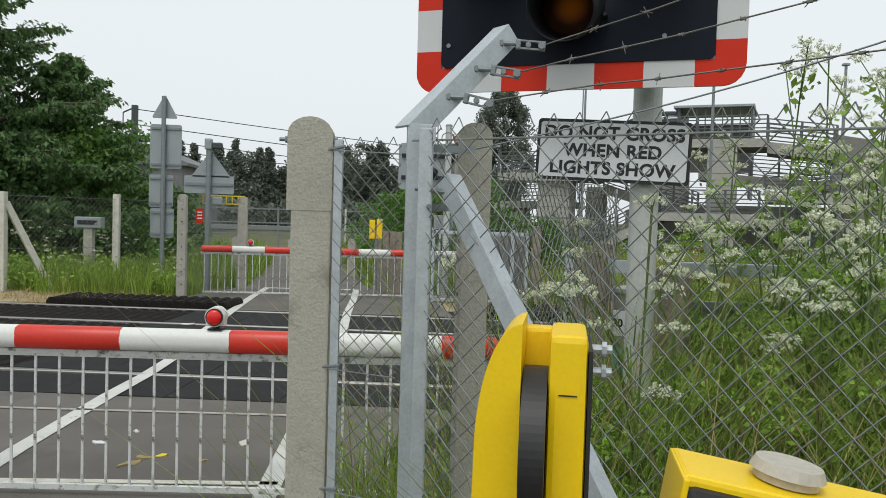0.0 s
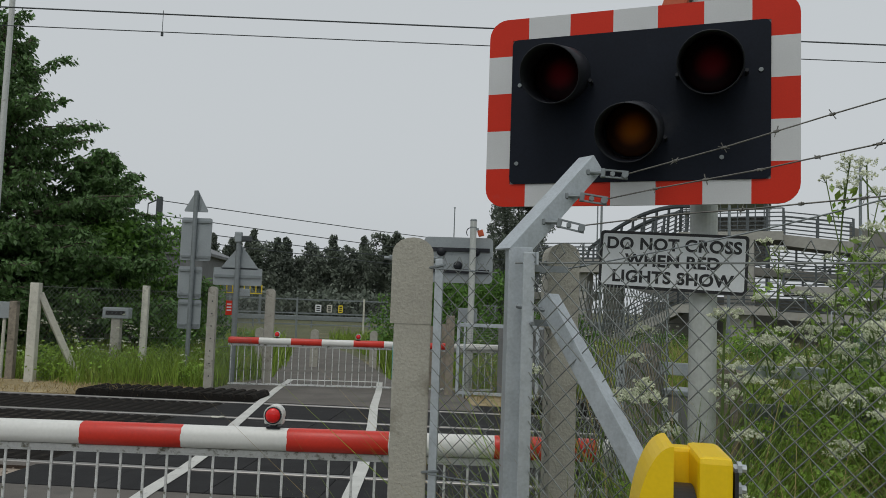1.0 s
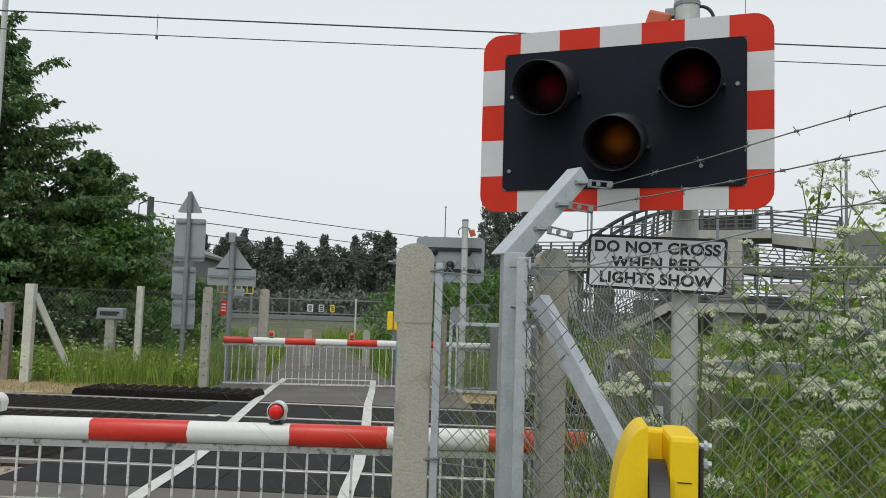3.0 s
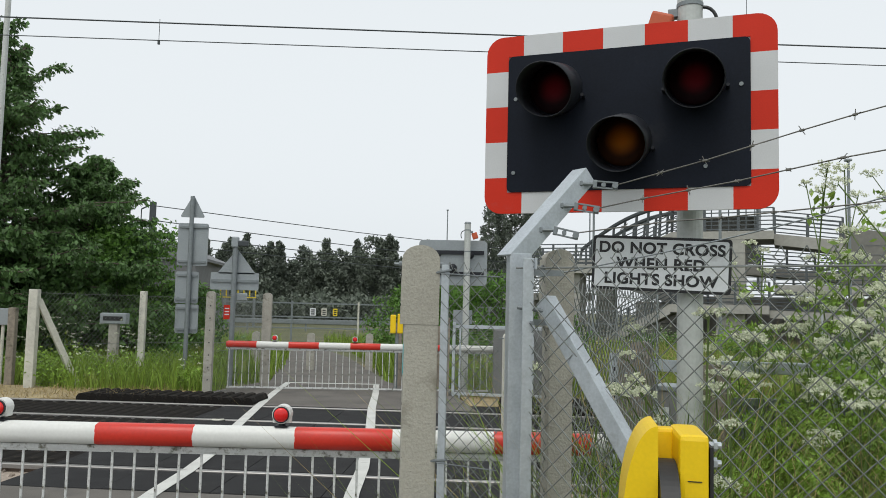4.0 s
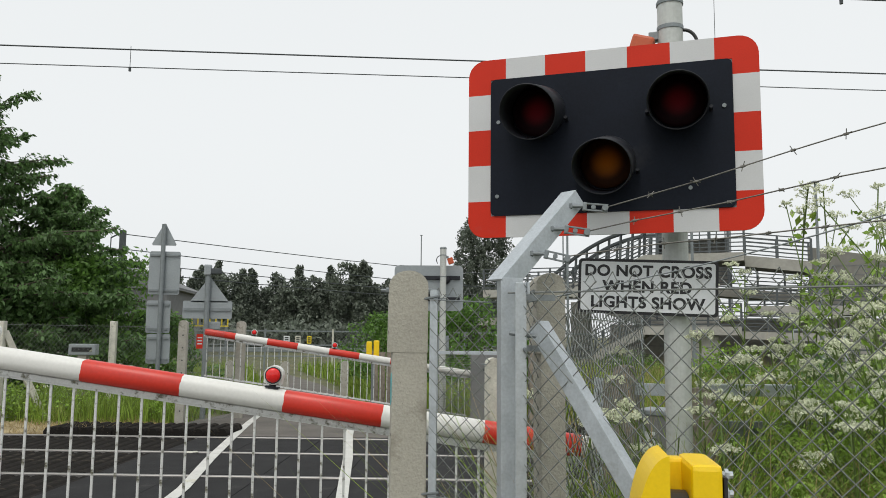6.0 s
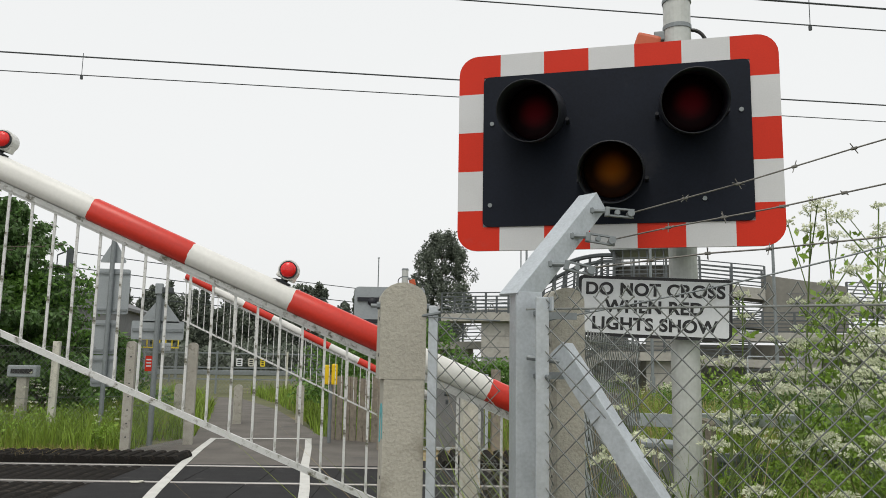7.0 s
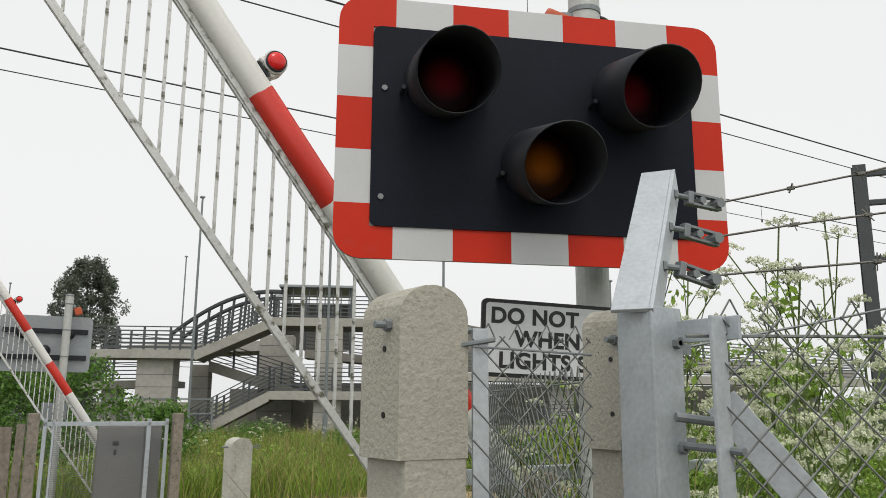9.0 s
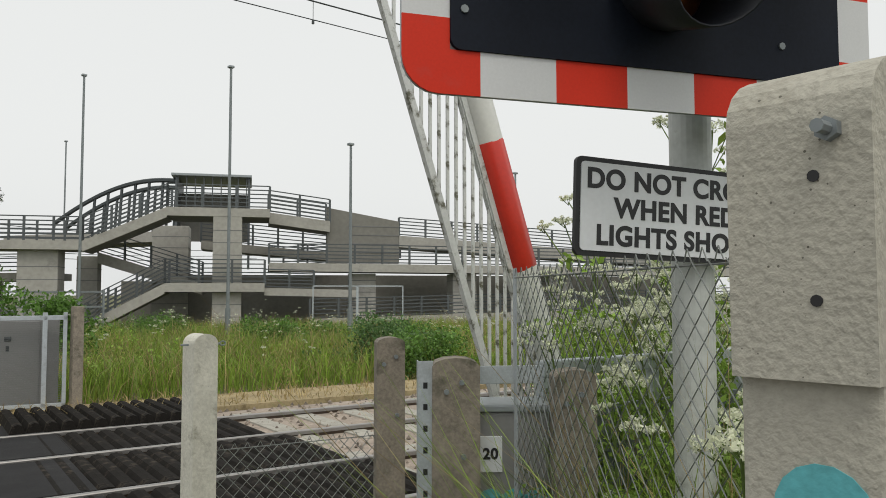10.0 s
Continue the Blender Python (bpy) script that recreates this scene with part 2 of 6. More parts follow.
def prism(bm, pts, lo, hi, m=None):
    """Outline pts in x, z, pushed from y=lo to y=hi."""
    f = [bm.verts.new((x, lo, z)) for x, z in pts]
    b = [bm.verts.new((x, hi, z)) for x, z in pts]
    bm.faces.new(f)
    bm.faces.new(b[::-1])
    for i in range(len(pts)):
        j = (i + 1) % len(pts)
        bm.faces.new((f[j], f[i], b[i], b[j]))
    if m:
        bmesh.ops.transform(bm, matrix=m, verts=f + b)


def rounded(w, h, r, seg=5):
    """Outline of a rounded rectangle about the origin."""
    pts = []
    for cx, cz, a0 in ((w / 2 - r, -h / 2 + r, -90), (w / 2 - r, h / 2 - r, 0), (-w / 2 + r, h / 2 - r, 90), (-w / 2 + r, -h / 2 + r, 180)):
        for i in range(seg + 1):
            a = radians(a0 + 90 * i / seg)
            pts.append((cx + r * math.cos(a), cz + r * math.sin(a)))
    return pts


def arch(w, h, seg=10, flat=0.8):
    """Outline of a post with a rounded head; base at 0."""
    pts = [(-w / 2, 0), (w / 2, 0)]
    hr = w / 2 * flat
    for i in range(seg + 1):
        a = math.pi * i / seg
        pts.append((w / 2 * math.cos(a), h - hr + hr * math.sin(a)))
    return pts


def polytube(bm, pts, r, n=5):
    """One unbroken tube through pts."""
    rings = []
    for i, p in enumerate(pts):
        d = (Vector(pts[min(i + 1, len(pts) - 1)]) - Vector(pts[max(i - 1, 0)])).normalized()
        a = d.orthogonal().normalized() if abs(d.z) > 0.95 else d.cross(Vector((0, 0, 1))).normalized()
        b = d.cross(a)
        rings.append([bm.verts.new(Vector(p) + (a * math.cos(2 * math.pi * k / n) + b * math.sin(2 * math.pi * k / n)) * r) for k in range(n)])
    for p, q in zip(rings, rings[1:]):
        for k in range(n):
            j = (k + 1) % n
            bm.faces.new((p[k], p[j], q[j], q[k]))
    bm.faces.new(rings[0][::-1])
    bm.faces.new(rings[-1])


def part(name, bm, material, parent, label="", smooth=False, m=None):
    me = bpy.data.meshes.new(name)
    bmesh.ops.recalc_face_normals(bm, faces=bm.faces)
    bm.to_mesh(me)
    bm.free()
    me.materials.append(material)
    if smooth:
        for p in me.polygons:
            p.use_smooth = True
    ob = new(name, me)
    ob.parent = parent
    if m:
        ob.matrix_basis = m
    return tagged(ob, label)


def thing(name, m, label, category, group="", kind=""):
    ob = new(name)
    ob.empty_display_size = 0.1
    ob.matrix_basis = m
    return tagged(ob, label, category, group, kind)


def solid(name, bm, material, label, category, m=None, kind="", group="", smooth=False):
    ob = part(name, bm, material, None, "", smooth, m)
    return tagged(ob, label, category, group, kind)


def mesh_np(name, verts, faces, material, parent=None):
    me = bpy.data.meshes.new(name)
    me.from_pydata(verts.tolist(), [], faces.tolist())
    me.materials.append(material)
    ob = new(name, me)
    ob.parent = parent
    return ob


def leaf_cloud(centres, spread, per, size, rng, squash=0.8):
    """Small two-sided leaf blades round many centres."""
    c = np.repeat(np.asarray(centres, float), per, axis=0)
    s = np.repeat(np.broadcast_to(np.asarray(spread, float), (len(centres),)), per)
    n = len(c)
    d = rng.normal(size=(n, 3))
    d /= np.linalg.norm(d, axis=1)[:, None]
    d *= (rng.random(n) ** 0.45 * s)[:, None]
    d[:, 2] *= squash
    p = c + d
    a = rng.normal(size=(n, 3))
    a[:, 2] -= 0.3
    a /= np.linalg.norm(a, axis=1)[:, None]
    b = np.cross(a, rng.normal(size=(n, 3)))
    b /= np.linalg.norm(b, axis=1)[:, None]
    L = size * (0.6 + 0.8 * rng.random(n))[:, None]
    v = np.stack([p - a * L * 0.5, p + b * L * 0.24, p + a * L * 0.5, p - b * L * 0.24], axis=1).reshape(-1, 3)
    f = np.arange(n * 4).reshape(-1, 4)
    return v, f


def blades(pts, height, width, rng, lean=0.35):
    """Grass blades at pts (x, y, z): a bent strip of a quad and a tip."""
    n = len(pts)
    drift = np.zeros(n)
    for k, w in ((0.9, 0.35), (2.1, 0.4), (5.3, 0.25)):
        drift += w * np.sin(k * pts[:, 0] * 1.3 + 1.7 * np.sin(k * pts[:, 1] * 0.8 + k)) * np.sin(k * pts[:, 1] * 1.1 + 2.0 * np.cos(k * pts[:, 0] * 0.6))
    h = height * (0.35 + 0.85 * rng.random(n)) * (1 + 0.6 * drift)
    ang = rng.random(n) * 2 * np.pi
    side = np.stack([np.cos(ang), np.sin(ang), np.zeros(n)], 1) * width * 0.5
    la = rng.random(n) * 2 * np.pi
    la += 0.8 * drift
    off = np.stack([np.cos(la), np.sin(la), np.zeros(n)], 1) * (lean * h * (0.2 + 1.3 * rng.random(n)))[:, None]
    up = np.array([0, 0, 1.0])
    mid = pts + off * 0.35 + up * (h * 0.6)[:, None]
    tip = pts + off + up * (h * (1 - 0.15 * rng.random(n)))[:, None]
    v = np.stack([pts - side, pts + side, mid + side * 0.8, mid - side * 0.8, tip], 1).reshape(-1, 3)
    k = np.arange(n)[:, None] * 5
    q = k + np.array([0, 1, 2, 3])
    t = k + np.array([3, 2, 4])
    return v, [*q.tolist(), *t.tolist()]


def blades_ob(name, pts, height, width, rng, material, label, lean=0.35):
    v, f = blades(pts, height, width, rng, lean)
    me = bpy.data.meshes.new(name)
    me.from_pydata(v.tolist(), [], f)
    me.materials.append(material)
    return tagged(new(name, me), label, "grass", kind="stuff")


RNG = np.random.default_rng(7)

# ---- ground, road, tracks ----
SKEW = -8.0          # the railway's turn against the footway's square


def build_ground():
    bm = bmesh.new()
    box(bm, -1500, 1500, -1500, 1500, -0.6, -0.12)
    solid("ground", bm, M_SOIL, "grass-grown brown soil reaching to the horizon", "ground", kind="structure")
    bm = bmesh.new()
    prism(bm, [(-9.0, -9.0), (-0.55, -9.0), (-0.55, 2.2), (0.2, 3.22), (-9.0, 4.5)], -0.13, 0.0, pose(0, 0, 0, -90))
    bmesh.ops.transform(bm, matrix=Matrix.Translation((0, 0, -0.13)), verts=bm.verts)
    solid("pavement", bm, M_ASPH, "worn grey asphalt footway before the crossing", "pavement", kind="structure")
    bm = bmesh.new()
    prism(bm, [(-4.25, 9.4), (0.55, 8.8), (0.35, 11.9), (-0.75, 13.2), (-1.0, 15.0), (-1.9, 21.0), (-3.4, 27.0), (-7.0, 31.0), (-7.6, 30.0), (-5.0, 25.0), (-3.6, 19.0), (-3.1, 13.2)], -0.13, 0.0, pose(0, 0, 0, -90))
    bmesh.ops.transform(bm, matrix=Matrix.Translation((0, 0, -0.13)), verts=bm.verts)
    solid("footpath", bm, M_ASPH, "worn grey asphalt footpath leading away past the crossing", "footpath", kind="structure")
    # straw-coloured strips beside the railway
    for n, pts in (("verge_left", [(-14, 10.75), (-6.6, 9.75), (-3.9, 9.9), (-3.9, 11.0), (-14, 12.8)]), ("verge_right", [(0.5, 9.6), (30, 5.6), (30, 7.0), (3, 10.6), (0.5, 10.9)])):
        bm = bmesh.new()
        prism(bm, pts, -0.06, 0.02, pose(0, 0, 0, -90))
        bmesh.ops.transform(bm, matrix=Matrix.Translation((0, 0, -0.07)), verts=bm.verts)
        solid(n, bm, M_STRAW, "strip of dry straw-coloured earth beside the railway", "verge", kind="structure")



def build_tracks():
    turn = pose(1.5, 0, 0, 0, 0, SKEW)
    bm = bmesh.new()
    box(bm, -80, 80, 3.0, 9.3, -0.13, -0.075, turn)
    solid("track_bed", bm, M_BALLAST, "brown stone ballast bed under two railway tracks", "track bed", kind="structure")
    # loose stones where the bed shows
    n = 5000
    c = np.stack([RNG.uniform(-12, 14, n), RNG.uniform(3.0, 9.4, n), RNG.uniform(-0.085, -0.06, n)], 1)
    keep = (c[:, 0] > 0.4) | (c[:, 0] < -6.2)
    c = c[keep]
    octa = np.array([[1, 0, 0], [-1, 0, 0], [0, 1, 0], [0, -1, 0], [0, 0, 1], [0, 0, -1.0]])
    fo = np.array([[0, 2, 4], [2, 1, 4], [1, 3, 4], [3, 0, 4], [2, 0, 5], [1, 2, 5], [3, 1, 5], [0, 3, 5]])
    s = RNG.uniform(0.02, 0.04, (len(c), 1, 1)) * RNG.uniform(0.6, 1.3, (len(c), 6, 3))
    v = (c[:, None, :] + octa[None] * s).reshape(-1, 3)
    f = (fo[None] + (np.arange(len(c)) * 6)[:, None, None]).reshape(-1, 3)
    ob = mesh_np("ballast", v, f, M_BALLAST)
    ob.matrix_basis = turn
    tagged(ob, "loose brown ballast stones between the rails", "ballast", kind="stuff")
    for y in (3.85, 5.30, 6.95, 8.40):
        r = thing("rail", turn @ pose(0, y, -0.155), "steel running rail with a polished head", "rail", "running rails")
        bm = bmesh.new()
        prism(bm, [(-0.07, 0), (0.07, 0), (0.07, 0.012), (0.012, 0.025), (0.012, 0.115), (-0.012, 0.115), (-0.012, 0.025), (-0.07, 0.012)], -80, 80, pose(0, 0, 0, 0, 0, 90))
        part("web_and_foot", bm, M_RAIL, r)
        bm = bmesh.new()
        prism(bm, [(-0.035, 0.115), (0.035, 0.115), (0.035, 0.15), (0.028, 0.158), (-0.028, 0.158), (-0.035, 0.15)], -80, 80, pose(0, 0, 0, 0, 0, 90))
        part("head", bm, M_RAILTOP, r, "polished steel rail head")
    # sleepers in the open track
    bm = bmesh.new()
    box(bm, -0.13, 0.13, -1.25, 1.25, -0.11, -0.055, bevel=0.012)
    first = None
    for yc in (4.57, 7.67):
        for i in range(18):
            m = turn @ pose(0.9 + 0.65 * i, yc, 0)
            if first is None:
                first = solid("sleeper", bm, M_CONC, "grey concrete railway sleeper in ballast", "sleeper", m, group="sleepers")
            else:
                copy_thing(first, m)
    # crossing deck panels
    bands = [(3.05, 3.76), (3.95, 5.20), (5.40, 6.85), (7.05, 8.30), (8.50, 9.25)]
    for k, (a, b) in enumerate(bands):
        d = thing("deck_row", turn @ pose(0, 0, 0), "row of dark rubber crossing panels between the rails", "crossing deck", "deck rows", "structure")
        bm0 = bmesh.new()
        box(bm0, 0, 0.896, a, b, -0.10, -0.003, bevel=0.008)
        me = None
        x = -6.0 if k < 3 else -5.9
        end = -1.9
        while x < end:
            if me is None:
                p = part("panel", bm0, M_DECK, d)
                me = p.data
            else:
                p = new("panel", me)
                p.parent = d
            p.matrix_basis = pose(x, 0, RNG.uniform(-0.002, 0.002))
            x += 0.9
    # ribbed guard strips at both ends of the deck
    for name, x0, n, y0, y1 in (("guard_strip", -8.3, 16, 8.5, 9.3), ("guard_strip", -1.85, 13, 8.5, 9.95), ("guard_strip", -1.85, 14, 7.05, 8.3), ("guard_strip", -1.85, 15, 5.4, 6.85), ("guard_strip", -1.85, 16, 3.95, 5.2),
                                ("guard_strip", -10.4, 26, 7.05, 8.3), ("guard_strip", -10.4, 26, 5.4, 6.85), ("guard_strip", -10.4, 26, 3.95, 5.2)):
        g = thing(name, turn @ pose(0, 0, 0), "ribbed black rubber trespass guard beside the crossing deck", "trespass guard", "guard strips")
        bm = bmesh.new()
        if y0 > 8.4:
            dip, top = (0.11, 0.10) if x0 > -5 else (0.06, 0.10)
        else:
            dip, top = (0.05, 0.0) if x0 > -5 else (0.018, -0.004)
        prism(bm, [(0, -0.1), (0.172, -0.1), (0.172, top - dip), (0.135, top - 0.15 * dip), (0.086, top), (0.037, top - 0.15 * dip), (0, top - dip)], y0, y1)
        me = None
        for i in range(n):
            if me is None:
                p = part("rib", bm, M_GUARD, g)
                me = p.data
            else:
                p = new("rib", me)
                p.parent = g
            p.matrix_basis = pose(x0 + 0.172 * i, RNG.uniform(-0.02, 0.02), RNG.uniform(-0.004, 0.002), 0, 0, 0)


def build_lines():
    """White edge lines of the footway, bars across both ends."""
    def strip(name, pts, w, mt=M_PAINT):
        bm = bmesh.new()
        rows = []
        for i, (x, y) in enumerate(pts):
            a = Vector(pts[max(i - 1, 0)])
            b = Vector(pts[min(i + 1, len(pts) - 1)])
            d = (b - a).normalized()
            nrm = Vector((-d.y, d.x)) * w / 2
            j = RNG.uniform(0.94, 1.06)
            rows.append((bm.verts.new((x + nrm.x * j, y + nrm.y * j, 0.004)), bm.verts.new((x - nrm.x * j, y - nrm.y * j, 0.004))))
        for p, q in zip(rows, rows[1:]):
            bm.faces.new((p[0], p[1], q[1], q[0]))
        r = bmesh.ops.extrude_face_region(bm, geom=bm.faces[:])
        bmesh.ops.translate(bm, vec=(0, 0, 0.004), verts=[v for v in r["geom"] if isinstance(v, bmesh.types.BMVert)])
        solid(name, bm, mt, "worn white painted line on the footway", "road marking", kind="structure")
    strip("road_line_left", [(-2.74, 0.9), (-2.72, 2.2), (-2.66, 3.6), (-2.60, 4.4), (-2.58, 5.2), (-2.66, 7), (-2.70, 9), (-2.72, 11), (-2.70, 12.66)], 0.12)
    strip("road_line_right", [(-1.18, 0.9), (-1.13, 2.4), (-1.10, 3.6), (-1.04, 4.6), (-1.03, 5.6), (-1.01, 7), (-1.02, 9), (-0.98, 11), (-0.98, 12.66)], 0.12)
    strip("road_line_far", [(-2.76, 12.70), (-1.8, 12.68), (-0.92, 12.66)], 0.12)
    strip("road_line_near", [(-5.0, 1.75), (-3.2, 1.68), (-1.12, 1.60)], 0.05, M_CONC_PALE)
    strip("road_line_edge", [(-5.0, 3.35), (-3.2, 3.2), (-1.0, 3.02)], 0.04, M_CONC)



build_ground()
build_tracks()
build_lines()


# ---- fences by the footway ----
def chainlink(name, parent, L, z0, z1, pitch, r, material, wav=0.0):
    """Woven wire diamonds in the plane x, z of the parent, L long."""
    H = z1 - z0
    vs, fs = [], []
    for sgn in (1, -1):
        k0 = int(-H / pitch) - 2
        for k in range(k0, int((L + H) / pitch) + 2):
            xa = k * pitch
            pts = []
            for u in np.linspace(0, H, max(2, int(H / 0.4) + 1)):
                pts.append((xa + sgn * u * 0.95 + (0 if sgn > 0 else 0), z0 + u))
            ins = [(x, z) for x, z in pts]
            # clip to 0..L
            for (xa1, za1), (xb1, zb1) in zip(ins, ins[1:]):
                lo, hi = min(xa1, xb1), max(xa1, xb1)
                if hi <= 0 or lo >= L:
                    continue
                t0, t1 = 0.0, 1.0
                dx = xb1 - xa1
                for lim in (0.0, L):
                    t = (lim - xa1) / dx
                    if 0 < t < 1:
                        if (lim == 0.0) == (dx > 0):
                            t0 = max(t0, t)
                        else:
                            t1 = min(t1, t)
                A = np.array([xa1 + dx * t0, sgn * r * 0.9, za1 + (zb1 - za1) * t0])
                B = np.array([xa1 + dx * t1, sgn * r * 0.9, za1 + (zb1 - za1) * t1])
                for P in (A, B):
                    P[1] += wav * math.sin(P[0] * 4 + P[2] * 3)
                d = (B - A) / (np.linalg.norm(B - A) + 1e-9)
                side = np.array([-d[2], 0, d[0]])
                base = len(vs)
                for P in (A, B):
                    vs += [P + side * r, P + np.array([0, r, 0]), P - side * r, P - np.array([0, r, 0])]
                for i in range(4):
                    j = (i + 1) % 4
                    fs.append([base + i, base + j, base + 4 + j, base + 4 + i])
    # knuckled tips along the top
    x = pitch / 2
    while x < L:
        base = len(vs)
        for P in (np.array([x - pitch * 0.25, 0, z1 - 0.004]), np.array([x + pitch * 0.05, 0, z1 + pitch * 0.42]), np.array([x + pitch * 0.28, 0, z1 - 0.004])):
            vs += [P + np.array([r, 0, 0]), P + np.array([0, r, 0]), P - np.array([r, 0, 0]), P - np.array([0, r, 0])]
        for s in (0, 4):
            for i in range(4):
                j = (i + 1) % 4
                fs.append([base + s + i, base + s + j, base + s + 4 + j, base + s + 4 + i])
        x += pitch
    return mesh_np(name, np.array(vs), np.array(fs), material, parent)


def concrete_post(m, w, d, h, label, bolts=True, material=None, group="", eye=False):
    p = thing("concrete_post", m, label, "fence post", group)
    bm = bmesh.new()
    prism(bm, [(x, max(z, h - 0.225)) for x, z in arch(w, h)] if bolts else arch(w, h), -d / 2, d / 2)
    sharp = [e for e in bm.edges if len(e.link_faces) == 2 and e.calc_face_angle(0) > 0.9]
    bmesh.ops.bevel(bm, geom=sharp, offset=0.006, segments=2, affect="EDGES")
    for v in bm.verts:
        o = noise.noise(v.co * 9) * 0.003
        v.co.x += o
        v.co.y += o
    part("shaft" if not bolts else "head", bm, material or M_CONC, p)
    if bolts:
        bm = bmesh.new()
        box(bm, -w / 2 + 0.011, w / 2 - 0.001, -d / 2 + 0.001, d / 2 - 0.001, 0, h - 0.2, bevel=0.004)
        part("shaft", bm, material or M_CONC, p)
    if bolts:
        for z in (h - 0.055,):
            bm = bmesh.new()
            tube(bm, (-w / 2 - 0.022, -0.024, z), (w / 2 + 0.022, -0.024, z), 0.0048)
            tube(bm, (-w / 2 - 0.008, -0.024, z), (-w / 2 - 0.0, -0.024, z), 0.0085, 6)
            tube(bm, (w / 2, -0.024, z), (w / 2 + 0.01, -0.024, z), 0.0085, 6)
            part("bolt", bm, M_GALV_DARK, p, "rusty fixing bolt")
        for z in (h - 0.085, h - 0.17, h - 0.45):
            for sx in (-1, 1):
                x0 = w / 2 if sx > 0 or z > h - 0.2 else w / 2 - 0.011
                bm = bmesh.new()
                tube(bm, (sx * (x0 + 0.0008), -0.012, z), (sx * (x0 - 0.01), -0.012, z), 0.0042, 10)
                part("hole", bm, M_INK, p, "dark drilled hole")
    if eye:
        bm = bmesh.new()
        tube(bm, (-w / 2 - 0.03, 0, h - 0.04), (w / 2 + 0.03, 0, h - 0.04), 0.004, 6)
        for i in range(8):
            a, b = 2 * math.pi * i / 8, 2 * math.pi * (i + 1) / 8
            tube(bm, (w / 2 + 0.042 + 0.012 * math.cos(a), 0, h - 0.04 + 0.008 * math.sin(a)), (w / 2 + 0.042 + 0.012 * math.cos(b), 0, h - 0.04 + 0.008 * math.sin(b)), 0.003, 5)
        part("eye_bolt", bm, M_GALV_DARK, p, "dark looped eye bolt")
    return p


U = Vector((0.839, -0.545, 0))
FENCE_TURN = math.degrees(math.atan2(-0.545, 0.839))


def build_near_fence():
    post = concrete_post(pose(-0.795, -0.638, -0.13), 0.108, 0.10, 1.815, "grey concrete fence post, rounded head, blue spray mark", material=M_CONC_MOSS)
    bm = bmesh.new()          # rebate down the side of the post
    pts = [(-0.036, 1.44), (-0.034, 1.50)] + [(-0.034 * math.cos(a), 1.50 + 0.034 * math.sin(a)) for a in (radians(v) for v in range(15, 170, 22))]
    pts += [(0.033, 1.49), (0.031, 1.455), (0.016, 1.452), (0.014, 1.49)] + [(0.013 * math.cos(a), 1.497 + 0.014 * math.sin(a)) for a in (radians(v) for v in range(15, 170, 30))] + [(-0.015, 1.485), (-0.012, 1.445)]
    prism(bm, [(x - 0.004, z) for x, z in pts], -0.0006, 0.0012, pose(-0.0435, -0.012, 0, 0, 0, -90))
    part("spray_mark", bm, M_TEAL, post, "teal blue spray paint mark")
    concrete_post(pose(-0.397, -0.646, -0.13), 0.082, 0.10, 1.815, "grey concrete fence post behind a steel angle post", material=M_CONC_MOSS)

    # steel angle post with cranked arm
    sp = thing("steel_angle_post", pose(-0.569, -0.852, -0.125), "galvanised steel angle post with a cranked barbed wire arm", "fence post")
    h = 1.782
    bm = bmesh.new()
    box(bm, 0.0, 0.058, -0.006, 0.0, 0, h, bevel=0.0012)
    box(bm, 0.0, 0.006, 0.0, 0.055, 0, h, bevel=0.0012)
    part("upright", bm, M_GALV, sp)
    tip = Vector((0.236, 0.14, 2.045))
    bot = Vector((0.0, -0.002, h))
    d = (tip - bot)
    ang = math.degrees(math.atan2(d.z, d.x))
    bm = bmesh.new()
    mm = Matrix.Translation(bot) @ d.to_track_quat("X", "Z").to_matrix().to_4x4()
    L = d.length
    box(bm, -0.005, L, -0.006, 0.0, -0.052, 0.0, mm, bevel=0.0012)
    box(bm, -0.005, L, -0.0, 0.05, -0.006, 0.0, mm, bevel=0.0012)
    part("cranked_arm", bm, M_GALV, sp)
    for i, f in enumerate((0.93, 0.66, 0.38)):
        c = bot.lerp(tip, f) + Vector((0.018, 0, -0.03))
        bm = bmesh.new()
        tube(bm, c + Vector((-0.035, 0, 0)), c + Vector((0.02, -0.002, 0)), 0.005)
        tube(bm, c + Vector((-0.02, 0, 0)), c + Vector((-0.012, 0, 0)), 0.011, 6)
        m2 = Matrix.Translation(c + Vector((0.02, 0, 0))) @ pose(0, 0, 0, 0, 5 + 4 * i, FENCE_TURN * 0.4)
        box(bm, 0.0, 0.07, -0.006, 0.006, -0.011, -0.007, m2)
        box(bm, 0.0, 0.07, -0.006, 0.006, 0.007, 0.011, m2)
        box(bm, 0.0, 0.012, -0.008, 0.008, -0.012, 0.012, m2, bevel=0.003)
        tube(bm, m2 @ Vector((0.062, -0.014, 0)), m2 @ Vector((0.062, 0.014, 0)), 0.009, 8)
        tube(bm, m2 @ Vector((0.03, -0.008, 0.0)), m2 @ Vector((0.03, 0.008, 0.0)), 0.007, 6)
        part("wire_strainer", bm, M_GALV_DARK, sp, "small dull wire strainer bracket")
    for z in (1.60, 1.735):
        bm = bmesh.new()
        tube(bm, (0.045, -0.014, z), (0.045, 0.06, z), 0.004, 6)
        tube(bm, (0.045, -0.014, z), (0.045, -0.006, z), 0.008, 6)
        box(bm, 0.01, 0.16, 0.06, 0.066, z - 0.008, z + 0.008)
        part("clamp", bm, M_GALV_DARK, sp, "dark bolted clamp")
    bm = bmesh.new()
